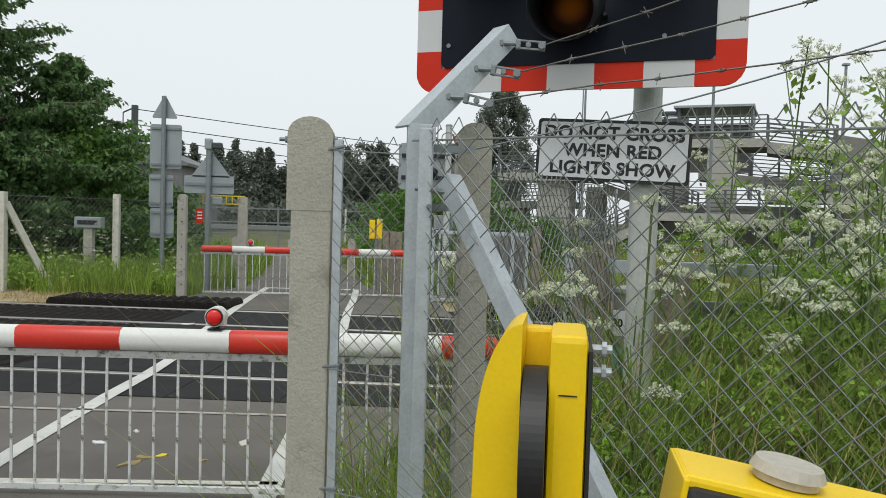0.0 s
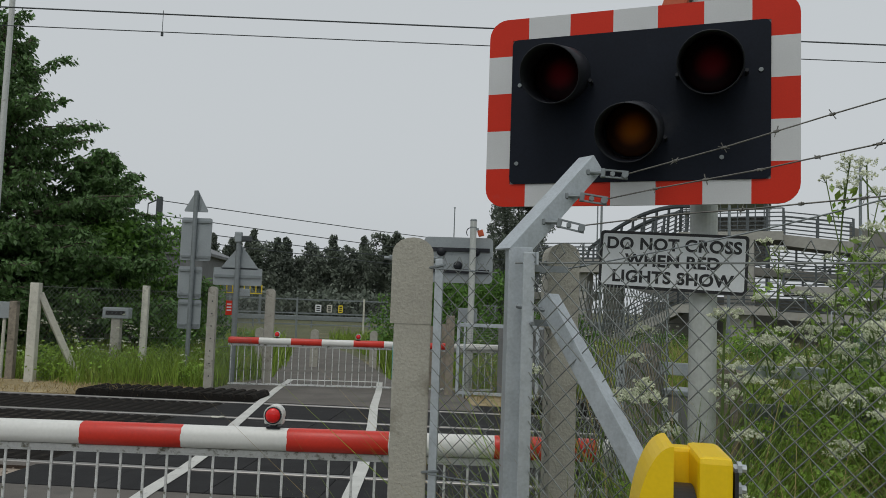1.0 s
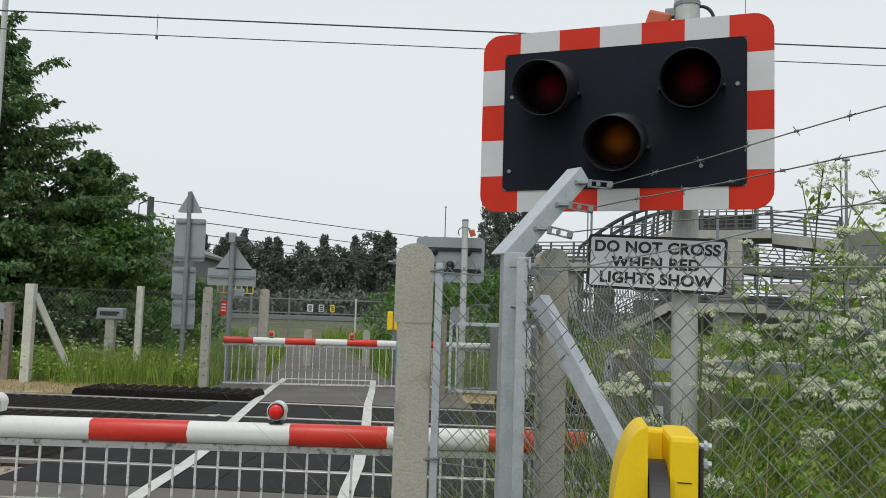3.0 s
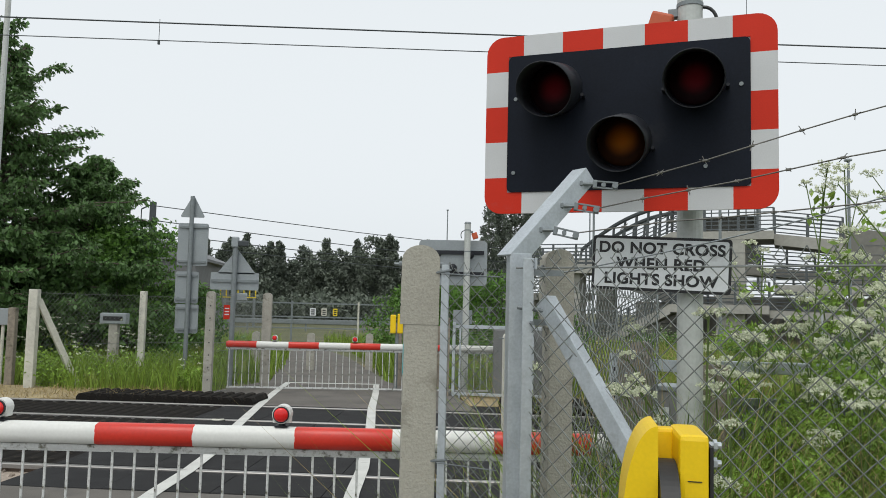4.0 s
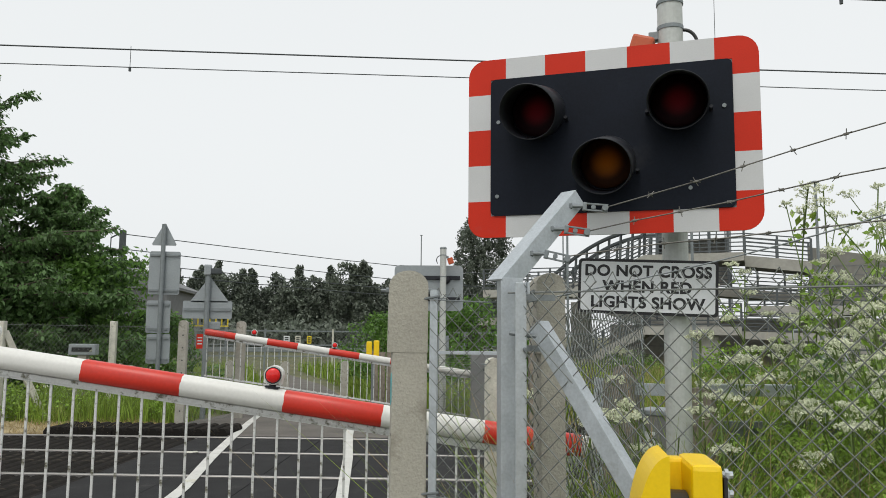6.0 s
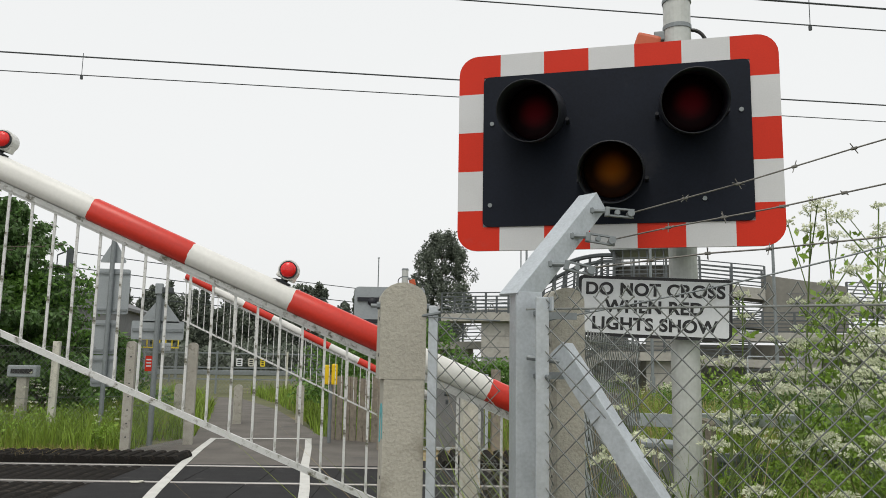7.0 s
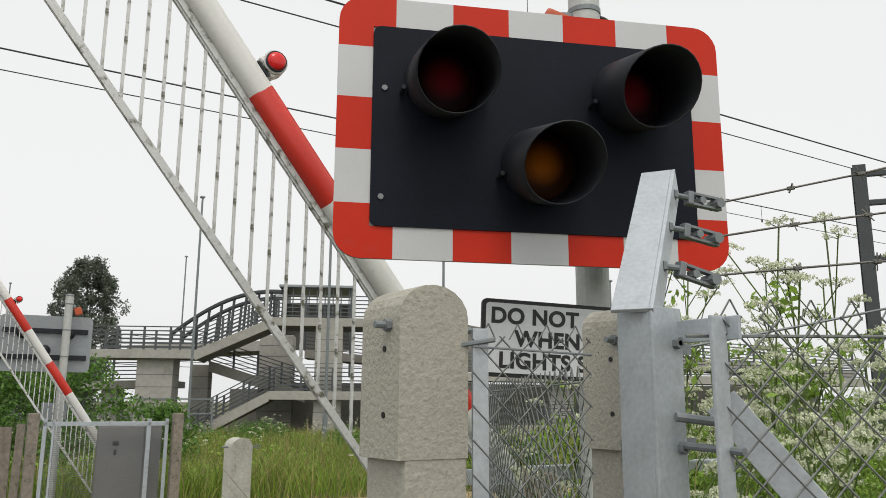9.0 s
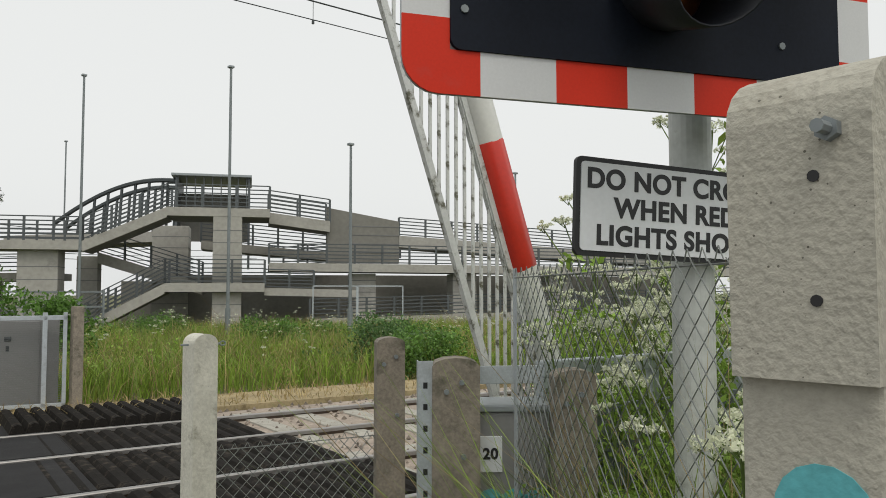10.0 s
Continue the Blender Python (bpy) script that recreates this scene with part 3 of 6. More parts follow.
    ft = pose(0, 0, 0, 0, 0, FENCE_TURN)
    box(bm, 0.022, 0.050, -0.082, -0.076, 0.0, 1.765, bevel=0.0015)
    part("stretcher_bar", bm, M_GALV, sp)
    bm = bmesh.new()
    box(bm, 0.050, 0.055, -0.10, 0.0, 1.735, 1.765, bevel=0.0012)
    part("top_bracket", bm, M_GALV, sp)
    bm = bmesh.new()
    tube(bm, (0.045, 0.03, 1.605), (0.045, -0.10, 1.60), 0.005, 8)
    part("tie_rod", bm, M_GALV_DARK, sp)
    # raking brace along the fence
    bm = bmesh.new()
    a = Vector((0.079, -0.045, 1.66))
    b = a + Vector((0.72, -1.05, -1.63))
    dd = b - a
    mm = Matrix.Translation(a) @ dd.to_track_quat("X", "Z").to_matrix().to_4x4()
    box(bm, 0, dd.length, -0.004, 0.0, -0.022, 0.022, mm, bevel=0.001)
    box(bm, 0, dd.length, 0.0, 0.035, 0.015, 0.019, mm, bevel=0.001)
    part("raking_brace", bm, M_GALV, sp)
    bm = bmesh.new()
    tube(bm, (0.02, -0.02, 1.64), a + U * 0.02 + Vector((0, 0, -0.03)), 0.006, 8)
    part("brace_bolt", bm, M_GALV_DARK, sp)

    # flat bar beside the first post, narrow link panel
    fb = thing("link_panel", pose(-0.736, -0.69, -0.12, 0, 0, -22), "narrow chain link panel tied to a galvanised flat bar", "fence panel")
    bm = bmesh.new()
    box(bm, 0.0, 0.022, -0.004, 0.004, 0, 1.75, bevel=0.0012)
    part("flat_bar", bm, M_GALV, fb)
    chainlink("link_mesh", fb, 0.17, 0.1, 1.74, 0.042, 0.0012, M_WIRE, 0.003)
    for z in (1.725, 1.2, 0.9):
        bm = bmesh.new()
        tube(bm, (-0.03, 0.0, z), (0.03, -0.008, z + 0.01), 0.0035, 6)
        tube(bm, (0.0, -0.010, z), (0.17, -0.006, z - 0.008), 0.0016, 6)
        part("tie", bm, M_GALV_DARK, fb)
    fb2 = thing("link_panel", pose(-0.535, -0.80, -0.12, 0, 0, 52), "narrow chain link return between steel and concrete posts", "fence panel")
    chainlink("link_mesh", fb2, 0.2, 0.1, 1.74, 0.042, 0.0012, M_WIRE, 0.003)

    fence = thing("chain_link_fence", pose(-0.535, -0.92, -0.12, 0, 0, FENCE_TURN), "galvanised chain link fence with tangled wire top, weeds behind", "fence")
    chainlink("link_mesh", fence, 3.6, 0.02, 1.76, 0.052, 0.0014, M_WIRE, 0.006)
    for z in (1.735, 0.9, 0.1):
        bm = bmesh.new()
        tube(bm, (-0.03, 0, z), (3.6, 0, z + 0.01), 0.0022, 6)
        part("line_wire", bm, M_WIRE, fence)
    bm = bmesh.new()
    box(bm, 3.55, 3.61, -0.005, 0.0, 0, 1.78)
    box(bm, 3.55, 3.556, 0.0, 0.055, 0, 1.78)
    part("end_post", bm, M_GALV, fence)

    # barbed wires
    for i, (za, zb, f) in enumerate(((1.905, 2.43, 0.93), (1.835, 2.17, 0.66), (1.765, 1.92, 0.38))):
        w = thing("barbed_wire", pose(0, 0, 0), "rusty strand of barbed wire strung along the fence top", "barbed wire", "barbed wires")
        a = Vector((-0.569, -0.852, -0.125)) + bot.lerp(tip, f) + Vector((0.105, -0.02, -0.035))
        b = Vector((-0.566, -0.709, 0)) + U * 3.4 + Vector((0, 0, zb))
        bm = bmesh.new()
        N = 26
        pts = [a.lerp(b, k / N) + Vector((0, 0, (0.05, 0.035, 0.015)[i] * math.sin(math.pi * k / N) + RNG.uniform(-0.004, 0.004))) for k in range(N + 1)]
        polytube(bm, pts, 0.0019, 5)
        part("strand", bm, M_WIRE_DARK, w)
        bm = bmesh.new()
        for k in range(1, N):
            c = pts[k]
            for s in range(2):
                dv = Vector(RNG.normal(size=3)).normalized() * 0.014
                polytube(bm, [c - dv, c + dv], 0.0011, 4)
            tube(bm, c - (b - a).normalized() * 0.006, c + (b - a).normalized() * 0.006, 0.0036, 6)
        tagged(part("barb_wire", bm, M_WIRE_DARK, w, "twisted wire barbs"), kind="stuff")
    # straggling loose wire across the top of the mesh
    w = thing("loose_wire", pose(0, 0, 0), "thin loose wire sagging over the fence", "wire")
    bm = bmesh.new()
    a, b = Vector((-0.47, -0.74, 1.60)), Vector((0.9, -1.55, 2.05))
    pts = [a.lerp(b, k / 20) + Vector((0, 0, -0.05 * math.sin(math.pi * k / 20))) for k in range(21)]
    polytube(bm, pts, 0.002, 5)
    part("strand", bm, M_GALV_DARK, w)


build_near_fence()


# ---- crossing signal ----
def signal(m, label, back_only=False, side=1):
    """Board of striped sheet, three hooded lamps, pole behind. The origin is the board's centre on the ground."""
    s = thing("crossing_signal", m, label, "traffic signal")
    W, H, Z = 1.1, 0.725, 2.255
    bm = bmesh.new()
    prism(bm, rounded(W, H, 0.07), 0.004, 0.012, pose(0, 0, Z))
    part("backing_board", bm, M_ALU, s, "grey aluminium backing board")
    if not back_only:
        # striped border of single sheets
        bw, bh = 0.093, 0.085
        xs = [-W / 2, -0.396, -0.2376, -0.0792, 0.0792, 0.2376, 0.396, W / 2]
        for top in (True, False):
            for i in range(7):
                x0, x1 = xs[i], xs[i + 1]
                z0, z1 = (H / 2 - bh, H / 2) if top else (-H / 2, -H / 2 + bh)
                bm = bmesh.new()
                if i in (0, 6):
                    sx = -1 if i == 0 else 1
                    r = 0.07
                    zc = 1 if top else -1
                    pts = [(0.396, H / 2 - bh), (W / 2 - bw, H / 2 - bh), (W / 2 - bw, H / 2 - 0.145), (W / 2, H / 2 - 0.145)]
                    pts += [(W / 2 - r + r * math.cos(a), H / 2 - r + r * math.sin(a)) for a in (radians(v) for v in range(0, 91, 15))]
                    pts += [(0.396, H / 2)]
                    prism(bm, [(sx * x, zc * z) for x, z in pts], -0.0005, 0.004, pose(0, 0, Z))
                else:
                    prism(bm, [(x0, z0), (x1, z0), (x1, z1), (x0, z1)], -0.0005, 0.004, pose(0, 0, Z))
                red = i % 2 == 0
                part("border_panel", bm, M_RED if red else M_WHITE, s, "red reflective panel" if red else "white reflective panel")
        zs = [0.2175, 0.0725, -0.0725, -0.2175]
        for sx in (-1, 1):
            for i in range(3):
                bm = bmesh.new()
                a, b = sorted((sx * (W / 2 - bw), sx * W / 2))
                prism(bm, [(a, zs[i + 1]), (b, zs[i + 1]), (b, zs[i]), (a, zs[i])], -0.0005, 0.004, pose(0, 0, Z))
                part("border_panel", bm, M_RED if i == 1 else M_WHITE, s)
        bm = bmesh.new()
        prism(bm, rounded(W - 2 * bw, H - 2 * bh, 0.022), -0.006, 0.0035, pose(0, 0, Z))
        part("black_panel", bm, M_BLACK, s, "matt black signal panel")
        for x, z in ((-0.425, 0.10), (0.425, 0.10), (-0.43, -0.2), (0.30, -0.2)):
            bm = bmesh.new()
            tube(bm, (x, -0.010, Z + z), (x, -0.004, Z + z), 0.008, 8)
            part("rivet", bm, M_GALV_DARK, s)
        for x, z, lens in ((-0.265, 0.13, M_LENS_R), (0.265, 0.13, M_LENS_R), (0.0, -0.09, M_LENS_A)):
            bm = bmesh.new()
            n = 28
            r0, r1, t = 0.108, 0.106, 0.004
            rings = [[], [], [], []]
            for i in range(n):
                a = 2 * math.pi * i / n
                up = (1 + math.sin(a)) / 2
                ln = 0.16 + 0.12 * up
                rf = r1
                dz = -0.27 * ln
                rings[0].append(bm.verts.new((x + r0 * math.cos(a), -0.004, Z + z + r0 * math.sin(a))))
                rings[1].append(bm.verts.new((x + rf * math.cos(a), -ln, Z + z + rf * math.sin(a) + dz)))
                rings[2].append(bm.verts.new((x + (rf - t) * math.cos(a), -ln, Z + z + (rf - t) * math.sin(a) + dz)))
                rings[3].append(bm.verts.new((x + (r0 - t) * math.cos(a), -0.004, Z + z + (r0 - t) * math.sin(a))))
            for k in range(3):
                for i in range(n):
                    j = (i + 1) % n
                    bm.faces.new((rings[k][i], rings[k][j], rings[k + 1][j], rings[k + 1][i]))
            back = [bm.verts.new((x + 0.09 * math.cos(2 * math.pi * i / n), -0.0075, Z + z + 0.09 * math.sin(2 * math.pi * i / n))) for i in range(n)]
            bm.faces.new(back)
            hood = part("hood", bm, M_HOOD, s, "deep black lamp hood", smooth=True)
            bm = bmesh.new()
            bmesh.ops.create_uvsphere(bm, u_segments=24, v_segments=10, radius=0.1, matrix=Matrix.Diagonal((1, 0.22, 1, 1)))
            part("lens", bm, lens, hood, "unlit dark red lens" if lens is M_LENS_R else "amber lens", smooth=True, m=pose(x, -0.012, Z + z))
            for a in (200, -20):
                bm = bmesh.new()
                c = Vector((x + 0.121 * math.cos(radians(a)), -0.02, Z + z + 0.118 * math.sin(radians(a))))
                tube(bm, c + Vector((0, -0.03, 0)), c + Vector((0, 0.015, 0)), 0.007, 6)
                part("hinge", bm, M_HOOD, hood)
    else:
        for z in (2.42, 2.08):
            bm = bmesh.new()
            box(bm, -0.5, 0.5, 0.012, 0.05, z - 0.03, z + 0.03, bevel=0.004)
            part("cross_rail", bm, M_HOOD, s)
        for x in (-0.27, 0.27, 0):
            bm = bmesh.new()
            tube(bm, (x, 0.012, Z + (0.13 if x else -0.09)), (x, 0.07, Z + (0.13 if x else -0.09)), 0.075, 14, 0.06)
            part("lamp_back", bm, M_HOOD, s, smooth=True)
    # pole
    px, py = (0.236 * side, 0.235)
    top = 2.86
    bm = bmesh.new()
    tube(bm, (px, py, -0.13), (px, py, top), 0.05, 24)
    pole = part("pole", bm, M_POLE, s, "grey painted steel pole", smooth=False)
    bm = bmesh.new()
    tube(bm, (px, py, top), (px, py, top + 0.012), 0.054, 24)
    tube(bm, (px, py, top + 0.012), (px, py, top + 0.03), 0.054, 24, 0.045)
    part("cap", bm, M_GALV_DARK, pole)
    for z in (2.76, 2.42, 2.08):
        bm = bmesh.new()
        tube(bm, (px, py, z - 0.008), (px, py, z + 0.008), 0.053, 24)
        if z < 2.6:
            box(bm, px - 0.035, px + 0.035, 0.012, py, z - 0.02, z + 0.02)
        part("band", bm, M_GALV_DARK, pole)
    bm = bmesh.new()
    box(bm, -0.045, 0.045, -0.04, 0.04, -0.05, 0.05, pose(px - 0.115, py - 0.03, 2.675, 0, 18, 0), bevel=0.012)
    part("side_lamp", bm, M_ORANGE, s, "faded orange side lamp housing")
    bm = bmesh.new()
    box(bm, px - 0.085, px - 0.045, py - 0.02, py + 0.02, 2.715, 2.75, bevel=0.004)
    part("bracket", bm, M_GALV_DARK, s)
    bm = bmesh.new()
    pts = [Vector((px + 0.05 + 0.055 * math.sin(a), py, 2.64 + 0.07 * (math.cos(a) + 0.6))) for a in np.linspace(0, 2.4, 10)]
    for p, q in zip(pts, pts[1:]):
        tube(bm, p, q, 0.007, 7)
    part("cable", bm, M_RUBBER, s, "looped black cable")
    return s


def text(body, size, parent, m, material, name="lettering"):
    cu = bpy.data.curves.new(name, "FONT")
    cu.body = body
    cu.size = size
    cu.align_x = "CENTER"
    cu.align_y = "CENTER"
    cu.extrude = 0.0006
    cu.offset = 0.0021
    cu.space_character = 1.06
    cu.materials.append(material)
    ob = new(name, cu)
    ob.parent = parent
    ob.matrix_basis = m
    return tagged(ob, 'black capital lettering')


signal(pose(0, 0, 0, 0, 0, -24), "red and white bordered level crossing signal with hooded unlit lamps")


def build_warning_sign():
    s = thing("warning_sign", pose(0.176, 0.077, 1.70, 0, 2.2, -20.4), "white enamel sign with black border and capital lettering", "sign")
    w, h = 0.525, 0.214
    bm = bmesh.new()
    prism(bm, rounded(w, h, 0.014), 0.0, 0.012)
    part("border", bm, M_INK, s, "black sign border")
    bm = bmesh.new()
    prism(bm, rounded(w - 0.022, h - 0.022, 0.009), -0.003, 0.006)
    part("face", bm, M_SIGN, s, "white sign face")
    for i, line in enumerate(("DO NOT CROSS", "WHEN RED", "LIGHTS SHOW")):
        t = text(line, 0.060, s, pose(0, -0.0036, 0.059 - 0.061 * i, 90), M_INK)
        t.scale.x = 1.03
    bm = bmesh.new()
    box(bm, 0.02, 0.1, 0.012, 0.05, -0.03, 0.03)
    part("bracket", bm, M_GALV_DARK, s)


build_warning_sign()


# ---- barriers ----
PIVOT, OFF = 0.712, 0.088


def barrier(m, L, first_red, stripe, rows, label, lamps, fine):
    """Lifting boom with a hanging skirt. The boom turns about y at the pivot; the bars hang plumb."""
    H = PIVOT
    D = pose(0, 0, OFF)
    b = thing("level_crossing_barrier", m, label, "barrier", "lifting barriers")
    bm = bmesh.new()
    box(bm, -L, 0.35, -0.05, 0.05, -0.058, 0.058, D, bevel=0.045)
    me = bpy.data.meshes.new("boom")
    bmesh.ops.recalc_face_normals(bm, faces=bm.faces)
    bm.to_mesh(me)
    bm.free()
    me.materials.append(M_BOOM_W)
    boom = new("boom", me)
    boom.parent = b
    tagged(boom, "white boom with red bands")
    boom.matrix_basis = pose(0, 0, H)
    for p in me.polygons:
        p.use_smooth = True
    x = first_red
    while x > -L:
        lo = max(x - stripe - 0.034, -L - 0.002)
        bm = bmesh.new()
        box(bm, lo, x + 0.034, -0.0512, 0.0512, -0.0592, 0.0592, D, bevel=0.0455)
        part("red_band", bm, M_BOOM_R, boom, "red reflective band", smooth=True)
        x -= 2 * stripe
    bm = bmesh.new()
    box(bm, -L, 0.3, -0.016, 0.016, -0.082, -0.058, D)
    part("skirt_channel", bm, M_SKIRT, boom)
    for x in lamps:
        bm = bmesh.new()
        tube(bm, (x, 0, 0.056), (x, 0, 0.085), 0.018, 10)
        box(bm, x - 0.035, x + 0.035, -0.03, 0.03, 0.058, 0.066)
        bmesh.ops.transform(bm, matrix=D, verts=bm.verts)
        lamp = part("boom_lamp", bm, M_HOOD, boom, "red boom lamp in a white housing")
        bm = bmesh.new()
        tube(bm, (x, -0.03, 0.125), (x, 0.04, 0.125), 0.05, 18)
        box(bm, x - 0.048, x + 0.048, -0.02, 0.036, 0.078, 0.13, bevel=0.008)
        bmesh.ops.transform(bm, matrix=D, verts=bm.verts)
        part("housing", bm, M_BOOM_W, lamp)
        bm = bmesh.new()
        bmesh.ops.create_uvsphere(bm, u_segments=16, v_segments=8, radius=0.038, matrix=D @ Matrix.Translation((x, -0.042, 0.125)) @ Matrix.Diagonal((1, 0.4, 1, 1)))
        part("lens", bm, M_LAMP_R, lamp, "red lens", smooth=True)
        bm = bmesh.new()
        tube(bm, (x, -0.042, 0.125), (x, -0.028, 0.125), 0.043, 18)
        bmesh.ops.transform(bm, matrix=D, verts=bm.verts)
        part("bezel", bm, M_HOOD, lamp, "dark lamp bezel")
    # hanging bars and bottom rail
    drop = 0.68
    bars = []
    bm = bmesh.new()
    box(bm, -0.006, 0.006, -0.004, 0.004, -drop, 0.0)
    n = int((L - 0.08) / 0.1185)
    me_bar = None
    for i in range(n):
        if me_bar is None:
            bar = part("skirt_bar", bm, M_SKIRT, boom)
            me_bar = bar.data
        else:
            bar = new("skirt_bar", me_bar)
            bar.parent = boom
        bars.append((bar, -L + 0.06 + 0.1185 * i))
    bm = bmesh.new()
    box(bm, -L + 0.03, -L + 0.06 + 0.1185 * (n - 1) + 0.03, -0.012, 0.012, -0.014, 0.014)
    rail = part("bottom_rail", bm, M_SKIRT, boom, "worn white bottom rail")
    bm = bmesh.new()
    box(bm, -L + 0.03, -L + 0.06 + 0.1185 * (n - 1) + 0.03, -0.009, 0.009, -0.008, 0.008)
    mid = part("skirt_rail", bm, M_SKIRT, boom, "thin rail under the boom")
    # machine pedestal
    bm = bmesh.new()
    box(bm, 0.02, 0.55, 0.14, 0.6, -0.12, 0.9, bevel=0.02)
    part("machine_case", bm, M_CAB, b, "grey steel barrier machine case")
    bm = bmesh.new()
    tube(bm, (0, -0.09, H), (0, 0.12, H), 0.06, 16)
    part("pivot_shaft", bm, M_GALV_DARK, b)
    for y in (-0.075, 0.075):
        bm = bmesh.new()
        box(bm, 0.0, 0.75, y - 0.012, y + 0.012, -0.05, 0.05, bevel=0.004)
        part("side_arm", bm, M_GALV, boom)
    bm = bmesh.new()
    box(bm, 0.6, 0.78, -0.09, 0.09, -0.16, 0.10, bevel=0.01)
    part("counterweight", bm, M_GALV_DARK, boom)
    return boom, rows, bars, rail, mid, drop


NEAR = barrier(pose(1.16, 1.21, 0, 0, 0, -4.1), 5.2, -0.93, 0.528,
               [(0, 0), (5.55, 0), (5.7, 3.3), (6.0, 8.2), (6.4, 14.5), (6.8, 20.5), (7, 23.2), (7.5, 30.6), (8, 37.3), (8.5, 44.5), (9, 52.0), (9.5, 60.2), (10, 70.0)],
               "lowered red and white lifting barrier with hanging bar skirt, then rising", (-2.585, -4.09), True)
FAR = barrier(pose(1.24, 11.35, 0, 0, 0, 0), 4.90, -1.055, 0.55,
              [(0, 0), (5.55, 0), (5.7, 3.4), (6.0, 8.6), (6.4, 15.7), (6.8, 22.4), (7, 25.0), (7.5, 31.9), (8, 39.3), (8.5, 47.2), (9, 55.2), (9.5, 62.0), (10, 68.0)],
              "distant red and white lifting barrier with bar skirt, then rising", (-2.62, -4.05), False)


def motions():
    for boom, rows, bars, rail, mid, drop in (NEAR, FAR):
        walk(boom, [(t, pose(0, 0, PIVOT, 0, a, 0)) for t, a in rows])
        for bar, x in bars:
            walk(bar, [(t, pose(x, 0, OFF - 0.075, 0, -a, 0)) for t, a in rows])
        for ob, dz in ((rail, drop), (mid, 0.012)):
            walk(ob, [(t, pose(0, 0, OFF - 0.075) @ pose(0, 0, 0, 0, -a, 0) @ pose(0, 0, -dz) @ pose(0, 0, 0, 0, a, 0)) for t, a in rows])


# ---- yellow units by the fence ----
def build_yellow_units():
    u = thing("yellow_slotted_housing", pose(-0.452, -1.60, 0.0, 0, 0, -14), "yellow plastic housing with a dark slot, on a post", "housing")
    z0, z1 = 0.98, 1.325
    bm = bmesh.new()
    pts = [(-0.045, z0 + 0.03), (-0.02, z0)] + [(0.012, z0), (0.012, z1)]
    pts += [(0.012 - 0.055 * math.sin(a) * 1.0, z1 - 0.16 * (1 - math.cos(a))) for a in (radians(v) for v in range(6, 91, 6))]
    prism(bm, pts, -0.055, 0.075)
    es = [e for e in bm.edges if len(e.link_faces) == 2 and e.calc_face_angle(0) > 0.8]
    bmesh.ops.bevel(bm, geom=es, offset=0.008, segments=3, affect="EDGES")
    part("curved_shell", bm, M_YEL, u)
    bm = bmesh.new()
    box(bm, 0.045, 0.092, -0.052, 0.085, z0, z1 - 0.012, bevel=0.009)
    part("square_shell", bm, M_YEL, u)
    bm = bmesh.new()
    box(bm, 0.008, 0.05, 0.045, 0.08, z0, z1 - 0.016, bevel=0.006)
    part("bridge_piece", bm, M_YEL, u)
    bm = bmesh.new()
    tube(bm, (0.014, 0.0, 1.165), (0.044, 0.0, 1.165), 0.1, 64)
    part("reel", bm, M_RUBBER, u, "dark reel inside the slot")
    bm = bmesh.new()
    pts = [Vector((0.028, -0.05 - 0.004 * k, 1.155 - 0.011 * k + 0.0006 * k * k)) for k in range(9)]
    for p, q in zip(pts, pts[1:]):
        tube(bm, p, q, 0.0035, 6)
    part("cord", bm, M_BOOM_W, u, "short white cord")
    bm = bmesh.new()
    box(bm, 0.093, 0.098, -0.05, 0.085, z0, z1 - 0.03)
    part("backplate", bm, M_RUBBER, u)
    for z in (1.285, 1.255):
        bm = bmesh.new()
        tube(bm, (0.096, 0.04, z), (0.125, 0.04, z), 0.006, 8)
        tube(bm, (0.112, 0.04, z), (0.118, 0.04, z), 0.010, 6)
        part("bolt", bm, M_GALV, u, "bright steel bolt")
    bm = bmesh.new()
    box(bm, 0.0, 0.05, 0.01, 0.05, -0.12, z0 + 0.01)
    part("post", bm, M_GALV_DARK, u)
    bm = bmesh.new()
    box(bm, 0.058, 0.08, -0.0535, -0.0515, 1.24, 1.2415, pose(0, 0, 0, 0, 0, 0))
    part("scratch", bm, M_INK, u)

    k = thing("yellow_black_case", pose(-0.155, -1.76, 0.03, 0, 0, -14), "scuffed black case with yellow top and grey knob", "case")
    m = pose(0, 0, 1.118, 0, 9, 0)
    bm = bmesh.new()
    box(bm, -0.13, 0.17, -0.05, 0.07, -0.16, 0.0, m, bevel=0.012)
    part("black_body", bm, M_RUBBER, k, "scuffed black body")
    bm = bmesh.new()
    box(bm, -0.132, 0.172, -0.04, 0.072, -0.012, 0.01, m, bevel=0.006)
    box(bm, -0.134, -0.127, -0.052, 0.07, -0.16, 0.008, m, bevel=0.002)
    part("yellow_top", bm, M_YEL, k)
    bm = bmesh.new()
    tube(bm, m @ Vector((-0.01, 0.02, 0.012)), m @ Vector((-0.01, 0.02, 0.022)), 0.036, 24)
    tube(bm, m @ Vector((-0.01, 0.02, 0.022)), m @ Vector((-0.01, 0.02, 0.034)), 0.042, 24, 0.037)
    part("knob", bm, M_CAP, k, "grey round knob", smooth=False)
    bm = bmesh.new()
    tube(bm, (0.02, 0.02, -0.12), (0.02, 0.02, 1.0), 0.03, 12)
    part("post", bm, M_GALV_DARK, k)


build_yellow_units()


